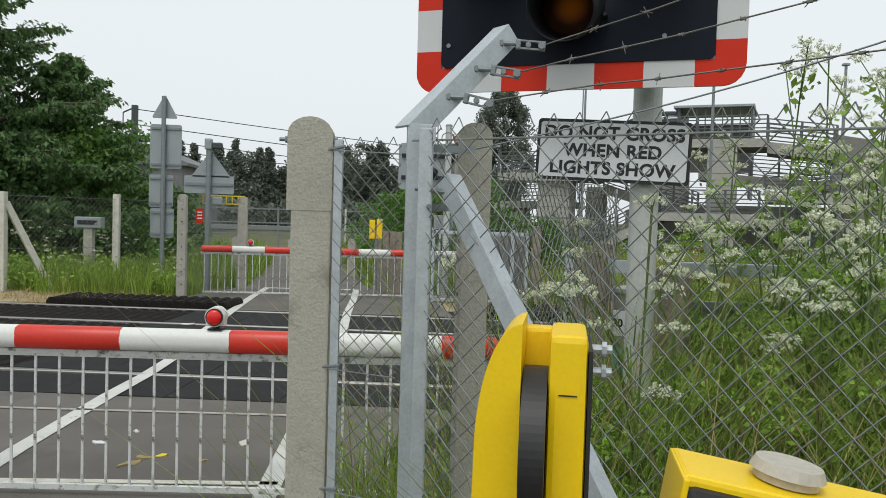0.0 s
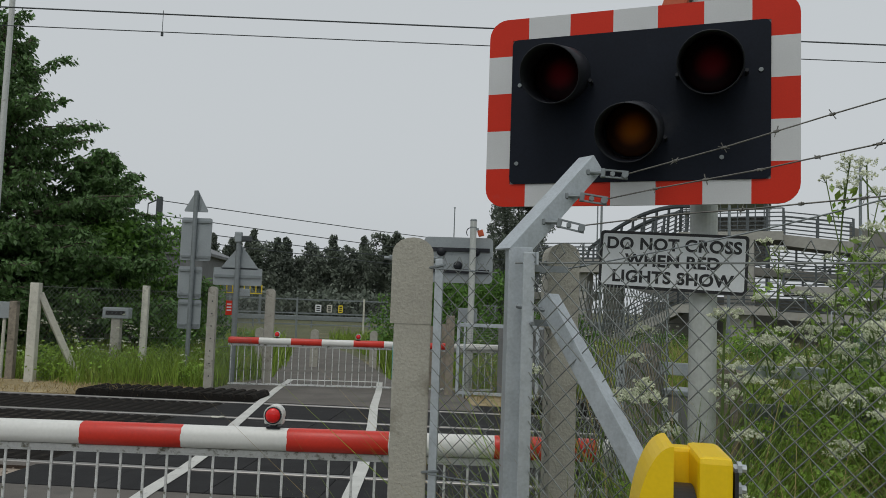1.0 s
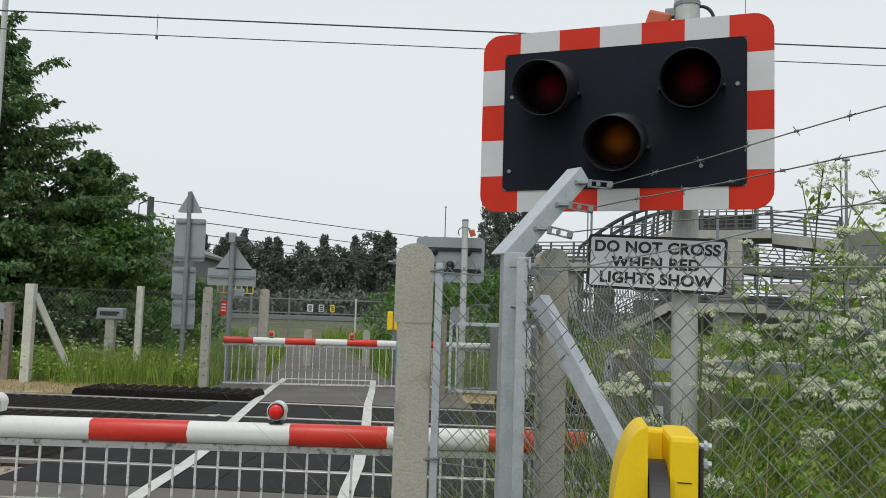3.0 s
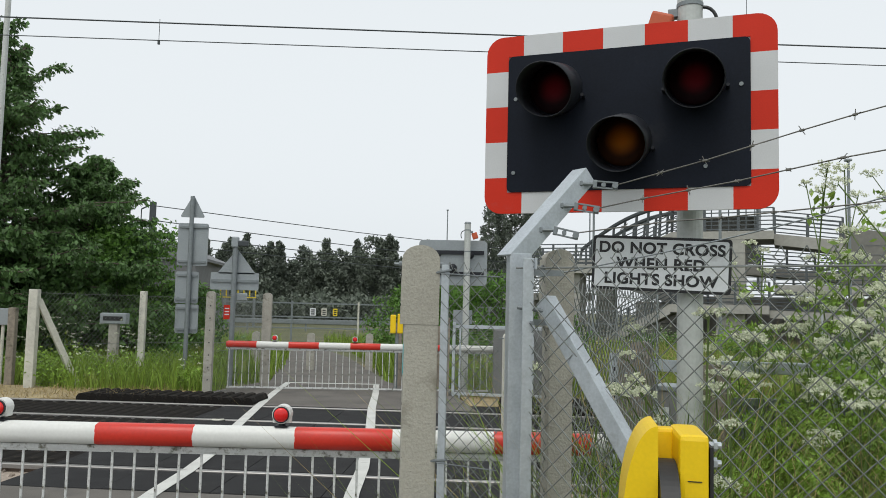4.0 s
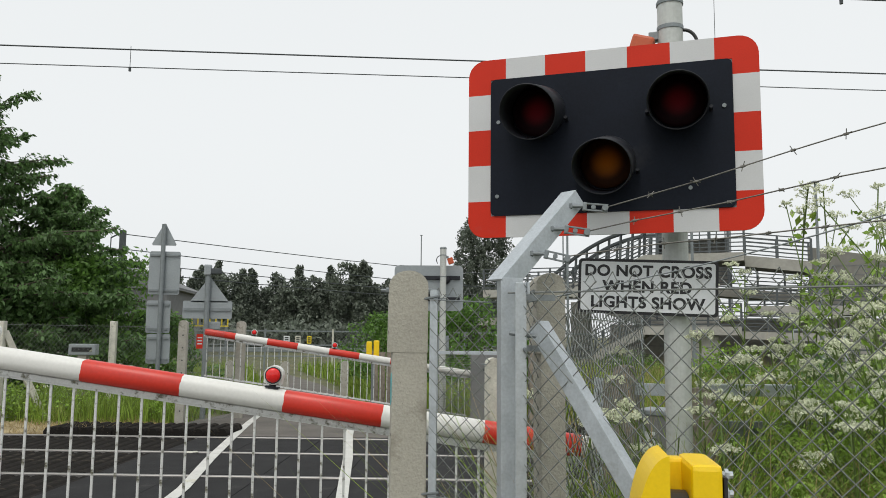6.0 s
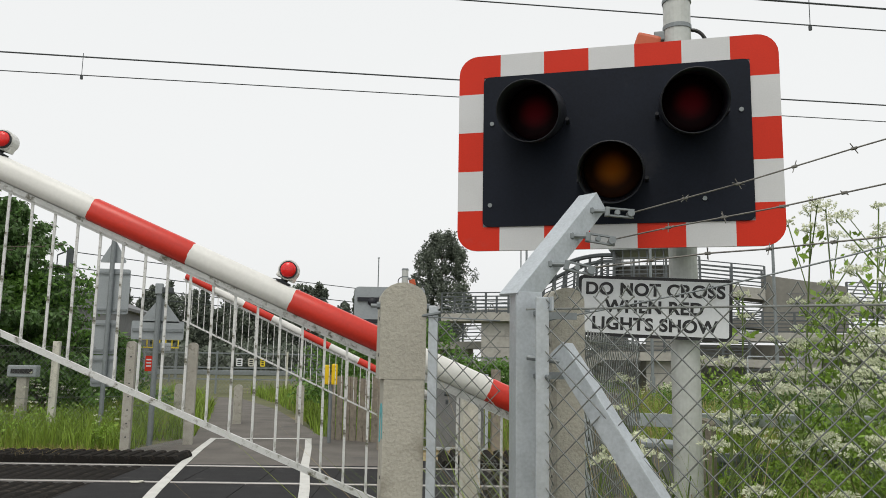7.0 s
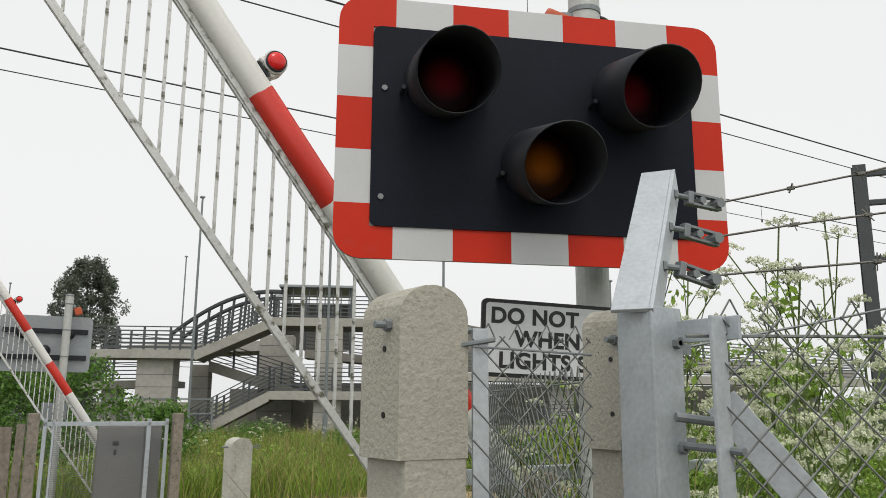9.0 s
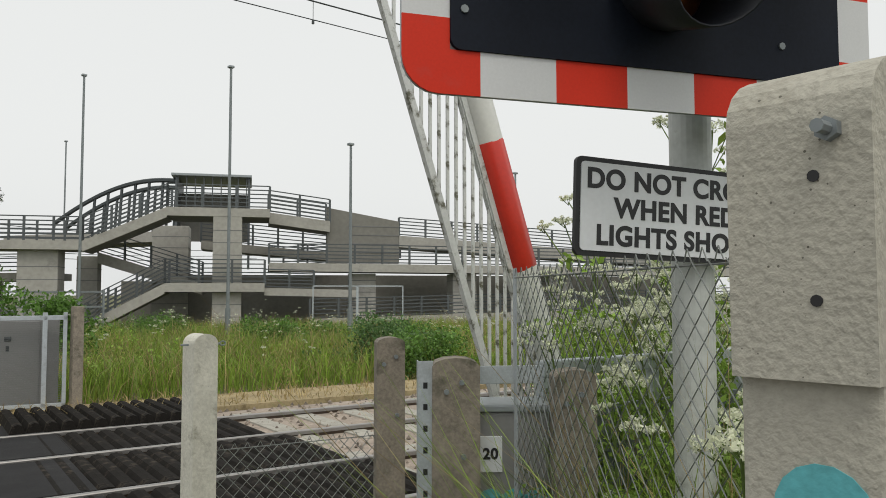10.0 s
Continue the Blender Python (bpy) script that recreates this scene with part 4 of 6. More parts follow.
# ---- posts and box beside the near barrier ----
def build_near_side():
    concrete_post(pose(-0.105, 1.90, -0.13), 0.092, 0.10, 1.505, "short pale concrete post with a looped eye bolt", bolts=False, material=M_CONC_PALE, eye=True)
    for m, w, d, h in ((pose(0.66, 1.74, -0.12, 0, 0, -30), 0.12, 0.10, 1.46), (pose(0.405, 1.06, -0.12, 0, 0, -40), 0.16, 0.11, 1.43), (pose(0.70, 0.80, -0.12, 0, 0, -40), 0.14, 0.11, 1.39)):
        p = thing("timber_post", m, "weathered brown timber post with bolts", "post", "timber posts")
        bm = bmesh.new()
        prism(bm, arch(w, h, 6, 0.35), -d / 2, d / 2)
        for v in bm.verts:
            v.co.x += noise.noise(v.co * 6) * 0.006
        part("shaft", bm, M_WOOD, p)
        for z, x in ((h - 0.08, 0.02), (h - 0.11, -0.03), (h - 0.32, 0.025)):
            bm = bmesh.new()
            tube(bm, (x, -d / 2 - 0.012, z), (x, -d / 2 + 0.02, z), 0.009, 8)
            part("bolt", bm, M_GALV_DARK, p)
    g = thing("steel_gate_stile", pose(0.28, 1.105, -0.12, 0, 0, -35), "perforated galvanised stile with a flat rail", "gate frame")
    bm = bmesh.new()
    box(bm, 0, 0.05, -0.004, 0.0, 0, 1.42, bevel=0.001)
    box(bm, 0, 0.004, 0, 0.04, 0, 1.42, bevel=0.001)
    part("stile", bm, M_GALV, g)
    for i in range(10):
        bm = bmesh.new()
        box(bm, 0.018, 0.032, -0.0055, -0.003, 0.7 + 0.07 * i, 0.72 + 0.07 * i)
        part("slot", bm, M_INK, g)
    bm = bmesh.new()
    box(bm, 0.05, 0.42, 0.01, 0.016, 1.34, 1.40, bevel=0.002)
    part("rail", bm, M_GALV, g)
    h = thing("steel_hoarding", pose(0.80, 1.03, -0.12, 0, 0, -7), "low grey steel hoarding with a galvanised top rail, overgrown", "hoarding")
    bm = bmesh.new()
    box(bm, 0.0, 1.75, -0.025, 0.025, 1.335, 1.395, bevel=0.006)
    part("top_rail", bm, M_GALV, h)
    for x in (0.02, 0.62, 1.22, 1.72):
        bm = bmesh.new()
        box(bm, x - 0.02, x + 0.02, -0.02, 0.02, 0.0, 1.335, bevel=0.004)
        part("upright", bm, M_GALV, h)
    for x in (0.05, 0.65, 1.25):
        bm = bmesh.new()
        box(bm, x, x + 0.535, -0.006, 0.006, 0.25, 1.17, bevel=0.003)
        box(bm, x, x + 0.535, -0.014, 0.014, 1.17, 1.21, bevel=0.003)
        part("sheet", bm, M_HOARD, h, "blue-grey steel sheet")
    f = thing("low_link_fence", pose(-0.08, 1.94, -0.12, 0, 0, -13), "low chain link fence before the tracks", "fence")
    chainlink("link_mesh", f, 0.72, 0.0, 1.05, 0.05, 0.0016, M_WIRE, 0.004)
    bm = bmesh.new()
    tube(bm, (0, 0, 1.05), (0.72, 0, 1.05), 0.002, 5)
    part("line_wire", bm, M_WIRE, f)
    f2 = thing("return_link_fence", pose(-0.33, -0.50, -0.12, 0, 0, 60), "chain link return fence running to the timber posts", "fence")
    chainlink("link_mesh", f2, 1.5, 0.0, 1.70, 0.052, 0.0015, M_WIRE, 0.014)
    for z in (1.69, 0.85):
        bm = bmesh.new()
        tube(bm, (0, 0, z), (1.5, 0, z), 0.0022, 5)
        part("line_wire", bm, M_WIRE, f2)
    bm = bmesh.new()
    box(bm, 1.49, 1.52, -0.004, 0.0, 0, 1.72, bevel=0.001)
    part("end_bar", bm, M_GALV, f2)
    c = thing("grey_cabinet", pose(0.66, 1.02, -0.06, 0, 0, -40), "grey steel cabinet with a round number plate", "cabinet")
    bm = bmesh.new()
    box(bm, -0.15, 0.10, -0.1, 0.1, -0.06, 1.18, bevel=0.012)
    part("body", bm, M_CAB, c)
    bm = bmesh.new()
    box(bm, -0.16, 0.11, -0.11, 0.11, 1.18, 1.205, bevel=0.006)
    part("lid", bm, M_ALU, c)
    bm = bmesh.new()
    box(bm, -0.14, -0.06, -0.106, -0.1, 0.98, 1.10, bevel=0.002)
    plate = part("plate", bm, M_SIGN, c, "small white plate")
    text("20", 0.05, plate, pose(-0.10, -0.1065, 1.04, 90), M_INK)
    bm = bmesh.new()
    for i in range(5):
        tube(bm, (-0.10 + 0.04 * i, -0.103, 0.88 - 0.02 * (i % 2)), (-0.10 + 0.04 * i, -0.098, 0.88 - 0.02 * (i % 2)), 0.045, 10)
    part("spray_mark", bm, M_TEAL, c, "teal spray paint patch")


build_near_side()


def build_litter():
    for k, (x, y, r, mt) in enumerate(((-1.95, 2.05, 0.05, M_DRYGRASS), (-1.85, 2.1, 0.035, M_YSIGN), (-1.42, 2.35, 0.045, M_CONC_PALE), (-2.15, 2.6, 0.03, M_CONC_PALE), (-2.3, 2.35, 0.04, M_SIGN), (-1.6, 2.0, 0.03, M_DRYGRASS), (-2.0, 1.95, 0.06, M_DRYGRASS), (-2.6, 5.6, 0.09, M_CONC_PALE), (-3.0, 7.6, 0.1, M_CONC_PALE))):
        bm = bmesh.new()
        n = 9
        c = bm.verts.new((0, 0, 0.012))
        ring = [bm.verts.new((r * RNG.uniform(0.6, 1.5) * math.cos(6.28 * i / n), r * RNG.uniform(0.4, 0.9) * math.sin(6.28 * i / n), RNG.uniform(0.001, 0.014))) for i in range(n)]
        low = [bm.verts.new((v.co.x, v.co.y, 0.0)) for v in ring]
        for i in range(n):
            j = (i + 1) % n
            bm.faces.new((c, ring[i], ring[j]))
            bm.faces.new((ring[i], low[i], low[j], ring[j]))
        solid("litter", bm, mt, "crumpled pale scrap lying on the asphalt", "litter", pose(x, y, 0.001, 0, 0, 40 * k), group="litter scraps")


build_litter()


# ---- far side of the crossing ----
def plain_post(name, x, y, h, w, material, label, group=""):
    p = thing(name, pose(x, y, -0.12), label, "post", group)
    bm = bmesh.new()
    box(bm, -w / 2, w / 2, -w / 2, w / 2, 0, h + 0.12, bevel=0.012)
    part("shaft", bm, material, p)
    return p


def link_fence(x0, y0, x1, y1, h, label, pitch=0.09):
    L = math.hypot(x1 - x0, y1 - y0)
    f = thing("chain_link_fence", pose(x0, y0, -0.1, 0, 0, math.degrees(math.atan2(y1 - y0, x1 - x0))), label, "fence", "far link fences")
    chainlink("link_mesh", f, L, 0.1, h + 0.1, pitch, 0.0013, M_WIRE, 0.0)
    for z in (h + 0.1, h / 2, 0.15):
        bm = bmesh.new()
        tube(bm, (0, 0, z), (L, 0, z), 0.003, 5)
        part("line_wire", bm, M_WIRE, f)


def build_far_side():
    fp = plain_post("concrete_post", -6.93, 11.2, 1.68, 0.15, M_CONC_PALE, "pale concrete corner post with a raking strut", "far fence posts")
    bm = bmesh.new()
    a, b = Vector((0.05, 0.05, 1.62)), Vector((0.62, 0.5, 0.1))
    d = b - a
    box(bm, 0, d.length, -0.05, 0.05, -0.05, 0.05, Matrix.Translation(a) @ d.to_track_quat("X", "Z").to_matrix().to_4x4())
    part("raking_strut", bm, M_CONC_PALE, fp)
    plain_post("concrete_post", -5.59, 12.9, 1.72, 0.12, M_CONC_PALE, "pale concrete fence post in long grass", "far fence posts")
    plain_post("concrete_post", -7.45, 11.6, 1.35, 0.13, M_WOOD, "dark weathered post beside a corner post", "far fence posts")
    a = concrete_post(pose(-3.72, 10.25, -0.13), 0.13, 0.14, 1.84, "tall grey concrete gate post with drilled holes", bolts=False)
    b = concrete_post(pose(-3.02, 11.75, -0.13), 0.16, 0.14, 1.86, "wide grey concrete post by the path", bolts=False)
    for i in range(7):
        bm = bmesh.new()
        tube(bm, (0.01, -0.072, 0.4 + 0.2 * i), (0.01, -0.066, 0.4 + 0.2 * i), 0.012, 8)
        part("hole", bm, M_INK, a)
    link_fence(-6.9, 11.25, -5.6, 12.85, 1.62, "grey chain link fence over long grass")
    link_fence(-5.55, 12.9, -3.7, 13.9, 1.62, "grey chain link fence over long grass")
    link_fence(-3.66, 10.3, -3.08, 11.7, 1.65, "chain link side panel between concrete posts", 0.06)
    bm = bmesh.new()
    box(bm, -0.07, 0.07, -0.004, 0.0, -0.12, 0.12, bevel=0.003)
    red = solid("red_notice", bm, M_RED, "small red notice with illegible bars on link fence", "notice", pose(-3.52, 10.55, 1.37, 0, 0, 55))
    for i in range(3):
        bm = bmesh.new()
        box(bm, -0.05, 0.05, -0.006, -0.004, 0.05 - 0.05 * i, 0.07 - 0.05 * i)
        part("bar", bm, M_SIGN, red)
    # sign poles seen from behind
    s = thing("sign_pole", pose(-4.80, 13.2, -0.12), "grey pole with backs of a triangle and plate signs", "road sign")
    bm = bmesh.new()
    tube(bm, (0, -0.06, 0), (0, -0.06, 3.78), 0.045, 12)
    part("pole", bm, M_GALV_DARK, s)
    bm = bmesh.new()
    prism(bm, [(-0.22, 3.36), (0.22, 3.36), (0.235, 3.39), (0.015, 3.80), (-0.015, 3.80), (-0.235, 3.39)], 0.0, 0.02)
    part("triangle_plate", bm, M_ALU, s)
    for x0, x1, z0, z1 in ((-0.27, 0.33, 2.38, 3.24), (-0.28, 0.18, 1.62, 2.26), (-0.25, 0.20, 1.02, 1.60)):
        bm = bmesh.new()
        prism(bm, [(x + (x0 + x1) / 2, z + (z0 + z1) / 2) for x, z in rounded(x1 - x0, z1 - z0, 0.04)], 0.0, 0.02)
        part("sign_plate", bm, M_ALU, s)
        for z in (z0 + 0.08, z1 - 0.08):
            bm = bmesh.new()
            box(bm, x0 + 0.02, x1 - 0.02, -0.03, 0.0, z - 0.02, z + 0.02)
            part("stiffener", bm, M_GALV_DARK, s)
    s = thing("camera_pole", pose(-3.72, 12.2, -0.12), "grey pole carrying a camera and backs of signs", "camera pole")
    bm = bmesh.new()
    tube(bm, (0, -0.06, 0), (0, -0.06, 2.82), 0.05, 12)
    part("pole", bm, M_GALV_DARK, s)
    bm = bmesh.new()
    box(bm, -0.03, 0.24, -0.12, 0.0, 2.72, 2.83, bevel=0.02)
    part("camera_head", bm, M_DARKSTEEL, s, "dark camera housing")
    bm = bmesh.new()
    box(bm, -0.07, 0.06, -0.13, 0.01, 2.70, 2.90, bevel=0.02)
    part("mount", bm, M_ALU, s)
    bm = bmesh.new()
    prism(bm, [(-0.30, 2.20), (0.36, 2.20), (0.37, 2.23), (0.04, 2.66), (0.01, 2.66), (-0.31, 2.23)], 0.0, 0.02)
    part("triangle_plate", bm, M_ALU, s)
    bm = bmesh.new()
    prism(bm, [(x, z + 2.06) for x, z in rounded(0.9, 0.33, 0.03)], 0.0, 0.02)
    part("sign_plate", bm, M_ALU, s)
    bm = bmesh.new()
    box(bm, -0.43, 0.43, -0.03, 0.0, 2.04, 2.09)
    part("stiffener", bm, M_GALV_DARK, s)
    bm = bmesh.new()
    box(bm, 0.02, 0.25, -0.02, 0.0, 1.70, 1.84, bevel=0.01)
    part("box", bm, M_ALU, s)
    # the other signal, from behind
    s = signal(pose(0.42, 12.1, -0.30, 0, 0, 172) @ Matrix.Diagonal((1.2, 1.2, 1.2, 1)), "grey back of the opposite crossing signal on its pole", True, -1)
    bm = bmesh.new()
    box(bm, -0.33, -0.03, 0.03, 0.06, 1.28, 1.5, bevel=0.006)
    part("notice_back", bm, M_ALU, s)
    # pedestal box, yellow
    y = thing("yellow_pedestal_box", pose(-0.62, 11.95, -0.12), "yellow box on a short grey post", "call box")
    bm = bmesh.new()
    tube(bm, (0, 0, 0), (0, 0, 1.2), 0.035, 10)
    part("post", bm, M_GALV_DARK, y)
    for x in (-0.075, 0.06):
        bm = bmesh.new()
        box(bm, x - 0.055, x + 0.05, -0.07, 0.07, 1.15, 1.52 if x > 0 else 1.5, bevel=0.02)
        part("shell", bm, M_YEL, y)
    # equipment cabinet and mesh gate at the far fence
    c = thing("equipment_cabinet", pose(1.05, 10.75, -0.12, 0, 0, -14), "grey steel equipment cabinet behind a mesh frame", "cabinet")
    bm = bmesh.new()
    box(bm, -0.02, 0.86, 0.12, 0.6, 0.05, 1.33, bevel=0.015)
    part("body", bm, M_CAB, c)
    bm = bmesh.new()
    box(bm, 0.0, 0.62, 0.098, 0.122, 0.12, 1.28, bevel=0.006)
    door = part("door", bm, M_CAB, c)
    bm = bmesh.new()
    box(bm, 0.22, 0.26, 0.085, 0.098, 0.88, 0.96, bevel=0.004)
    part("lock", bm, M_DARKSTEEL, door)
    bm = bmesh.new()
    tube(bm, (0.20, 0.09, 1.05), (0.28, 0.09, 1.05), 0.03, 10)
    part("handle", bm, M_DARKSTEEL, door)
    g = thing("mesh_gate", pose(0.34, 10.85, -0.12, 0, 0, -14), "galvanised mesh gate frame between timber posts", "gate")
    for n, b in (("top_rail", (0, 1.66, -0.03, 0.03, 1.30, 1.36)), ("bottom_rail", (0, 1.66, -0.03, 0.03, 0.14, 0.19)), ("stile", (0, 0.05, -0.03, 0.03, 0.05, 1.4)), ("stile", (1.61, 1.66, -0.03, 0.03, 0.05, 1.4)), ("stile", (1.36, 1.42, -0.03, 0.03, 0.05, 1.4)), ("stile", (0.12, 0.15, -0.03, 0.03, 0.05, 1.38))):
        bm = bmesh.new()
        box(bm, *b, bevel=0.004)
        part(n, bm, M_GALV, g)
    bm = bmesh.new()
    for i in range(38):
        box(bm, 0.05, 1.61, -0.003, 0.003, 0.2 + 0.029 * i, 0.204 + 0.029 * i)
    tagged(part("mesh_infill", bm, M_WIRE, g), kind="stuff")
    for x, yy in ((0.22, 10.9), (2.07, 10.42)):
        plain_post("timber_post", x, yy, 1.36, 0.14, M_WOOD, "dark timber gate post", "timber gate posts")
    # old timber screen left of the gate
    t = thing("timber_screen", pose(-0.6, 12.6, -0.12, 0, 0, -35), "grey timber fence boards half hidden by weeds", "fence")
    bm = bmesh.new()
    box(bm, 0, 0.13, -0.012, 0.012, 0, 1.3, bevel=0.004)
    me = None
    for i in range(7):
        if me is None:
            o = part("board", bm, M_WOOD, t)
            me = o.data
        else:
            o = new("board", me)
            o.parent = t
        o.matrix_basis = pose(0.15 * i, 0, RNG.uniform(-0.05, 0.03), 0, RNG.uniform(-1.5, 1.5), 0)
    # bollards on the path and the far palisade
    for x, yy in ((-2.58, 16.0), (-3.9, 16.2), (-1.2, 16.4)):
        concrete_post(pose(x, yy, -0.13), 0.18, 0.18, 1.0, "squat grey concrete bollard on the path", bolts=False, group="bollards")
    f = thing("palisade_fence", pose(-14, 33.0, -0.12), "long grey steel mesh fence across the far ground", "fence")
    chainlink("link_mesh", f, 24, 0.05, 1.75, 0.16, 0.004, M_WIRE, 0)
    for i in range(9):
        bm = bmesh.new()
        box(bm, -0.04, 0.04, -0.04, 0.04, 0, 1.85)
        part("post", bm, M_CONC_PALE if i == 4 else M_GALV_DARK, f, m=pose(3.0 * i, 0, 0))
    for z in (0.6, 1.1, 1.72):
        bm = bmesh.new()
        box(bm, 0, 24, -0.03, 0.03, z, z + 0.06)
        part("rail", bm, M_GALV_DARK, f)
    for x, mt, w in ((-4.05, M_SIGN, 0.27), (-3.55, M_CONC_PALE, 0.24), (-3.05, M_YSIGN, 0.2)):
        bm = bmesh.new()
        prism(bm, rounded(w, 0.34, 0.03), -0.01, 0.0)
        n = solid("safety_notice", bm, mt, "small safety notice on the far mesh fence", "notice", pose(x, 32.968, 1.25), group="safety notices")
        for k in range(3):
            bm = bmesh.new()
            box(bm, -w * 0.3, w * 0.3, -0.014, -0.01, 0.06 - 0.09 * k, 0.11 - 0.09 * k)
            part("bar", bm, M_INK, n)
    # distant guard rail road edge
    r = thing("guard_rail", pose(-30, 48, -0.1), "distant grey guard rail by a road", "guard rail")
    bm = bmesh.new()
    box(bm, 0, 60, -0.05, 0.05, 0.45, 0.75, bevel=0.03)
    part("rail", bm, M_GALV_DARK, r)
    for i in range(16):
        bm = bmesh.new()
        box(bm, -0.05, 0.05, 0.05, 0.15, 0, 0.7)
        part("post", bm, M_GALV_DARK, r, m=pose(2 + 3.7 * i, 0, 0))
    # low shed, service boxes left
    sh = thing("concrete_shed", pose(-9.4, 19.5, -0.12, 0, 0, 8), "low grey concrete shed behind the fence", "shed")
    bm = bmesh.new()
    box(bm, 0, 2.0, 0, 1.6, 0, 1.5, bevel=0.02)
    part("wall", bm, M_CONC, sh)
    bm = bmesh.new()
    prism(bm, [(-0.15, 1.5), (2.15, 1.5), (2.15, 1.58), (1.0, 2.05), (-0.15, 1.58)], -0.1, 1.7)
    part("roof", bm, M_ROOF, sh)
    mb = thing("meter_box", pose(-6.55, 14.2, -0.12), "grey box on a concrete stub in long grass", "service box")
    bm = bmesh.new()
    box(bm, -0.09, 0.09, -0.09, 0.09, 0, 1.15, bevel=0.01)
    part("stub", bm, M_CONC, mb)
    bm = bmesh.new()
    box(bm, -0.27, 0.27, -0.12, 0.12, 1.15, 1.38, bevel=0.02)
    part("box", bm, M_ALU, mb)
    bm = bmesh.new()
    box(bm, -0.2, 0.2, -0.13, -0.12, 1.22, 1.31)
    part("slot", bm, M_INK, mb)
    st = thing("marker_post", pose(-7.75, 11.9, -0.12), "small grey plate on a thin post", "marker")
    bm = bmesh.new()
    tube(bm, (0, 0, 0), (0, 0, 1.3), 0.03, 8)
    part("post", bm, M_CONC_PALE, st)
    bm = bmesh.new()
    box(bm, -0.12, 0.12, -0.05, 0.0, 1.15, 1.45, bevel=0.008)
    part("plate", bm, M_ALU, st)
    # industrial roof behind the trees
    w = thing("industrial_building", pose(-19, 52, -0.12), "grey low-pitched industrial roof behind trees", "building")
    bm = bmesh.new()
    box(bm, -5, 5.2, 0, 12, 0, 4.6)
    part("wall", bm, M_ROOF, w)
    bm = bmesh.new()
    prism(bm, [(-5.4, 4.6), (5.6, 4.6), (5.6, 4.8), (1.5, 6.4), (-1.5, 6.4), (-5.4, 4.8)], -0.3, 12.3)
    part("roof", bm, M_ROOF, w)
    g = thing("yellow_gantry", pose(-14.2, 58, -0.9), "distant yellow steel gantry", "gantry")
    for b in ((0, 3.6, -0.1, 0.1, 2.9, 2.98), (0, 3.6, -0.1, 0.1, 3.5, 3.58)):
        bm = bmesh.new()
        box(bm, *b)
        part("chord", bm, M_YSIGN, g)
    for i in range(9):
        bm = bmesh.new()
        box(bm, 0.44 * i, 0.44 * i + 0.06, -0.1, 0.1, 2.98, 3.5)
        part("web", bm, M_YSIGN, g)
    for x in (0.0, 3.4):
        bm = bmesh.new()
        box(bm, x, x + 0.15, -0.2, 0.2, 0, 2.9)
        part("leg", bm, M_GALV_DARK, g)


build_far_side()


# ---- overhead line ----
def wire(name, pts, r, label):
    w = thing(name, pose(0, 0, 0), label, "overhead wire", "overhead wires")
    bm = bmesh.new()
    polytube(bm, pts, r, 5)
    part("strand", bm, M_DARKSTEEL, w)
    return w


def build_overhead():
    for y, dz in ((8.7, 0.0), (5.5, 0.0)):
        m = pose(1.0, y, 0, 0, 0, -2.5)
        for z, sag, r in ((5.72, 0.12, 0.012), (5.45, 0.0, 0.008)):
            pts = [m @ Vector((x, 0, z + sag * (x / 30) ** 2)) for x in np.linspace(-45, 45, 19)]
            d = wire("overhead_wire", pts, r, "dark overhead line wire above the track")
        for i, x in enumerate(np.arange(-41, 44, 9.0)):
            bm = bmesh.new()
            top = 7.6 if i % 2 else 5.78
            tube(bm, m @ Vector((x - 0.4, 0, 5.40)), m @ Vector((x - 0.4, 0, top)), 0.005, 5)
            tube(bm, m @ Vector((x - 0.4, 0, 5.39)), m @ Vector((x - 0.4, 0, 5.44)), 0.02, 6)
            part("dropper", bm, M_DARKSTEEL, d)
    mast = thing("overhead_mast", pose(11.6, 5.0, -0.1, 0, 0, -55), "dark steel overhead line mast with insulators", "mast")
    bm = bmesh.new()
    box(bm, -0.1, 0.1, -0.10, -0.085, 0, 5.6)
    box(bm, -0.1, 0.1, 0.085, 0.10, 0, 5.6)
    box(bm, -0.008, 0.008, -0.085, 0.085, 0, 5.6)
    part("upright", bm, M_DARKSTEEL, mast)
    for z in (5.45, 4.95, 4.0):
        bm = bmesh.new()
        box(bm, 0.1, 0.45, -0.04, 0.04, z - 0.05, z + 0.05, bevel=0.02)
        part("insulator", bm, M_DARKSTEEL, mast)
    mast = thing("overhead_mast", pose(-13.4, 40, -0.1), "dark steel overhead line mast beyond the trees", "mast")
    bm = bmesh.new()
    box(bm, -0.14, 0.14, -0.14, 0.14, 0, 7.0, bevel=0.01)
    part("upright", bm, M_DARKSTEEL, mast)
    bm = bmesh.new()
    tube(bm, (0, 0, 6.9), (-0.6, 0, 6.6), 0.04, 6)
    tube(bm, (-0.6, 0, 6.6), (-0.6, 0, 5.2), 0.03, 6)
    part("bracket", bm, M_DARKSTEEL, mast)
    for z0, z1 in ((6.7, 6.0), (5.9, 4.7), (5.2, 4.2), (4.7, 3.9)):
        a, b = Vector((-13.4, 40, z0)), Vector((40, 75, z1 + 1.5))
        pts = [a.lerp(b, k / 10) + Vector((0, 0, -1.0 * math.sin(math.pi * k / 10))) for k in range(11)]
        wire("overhead_wire", pts, 0.025, "distant sagging overhead line wire")


build_overhead()


# ---- footbridge with stairs and ramps ----
BR = pose(-1.40 + 36 * 0.4633, -0.86 + 36 * 0.8862, 0, 0, 0, -28.2)


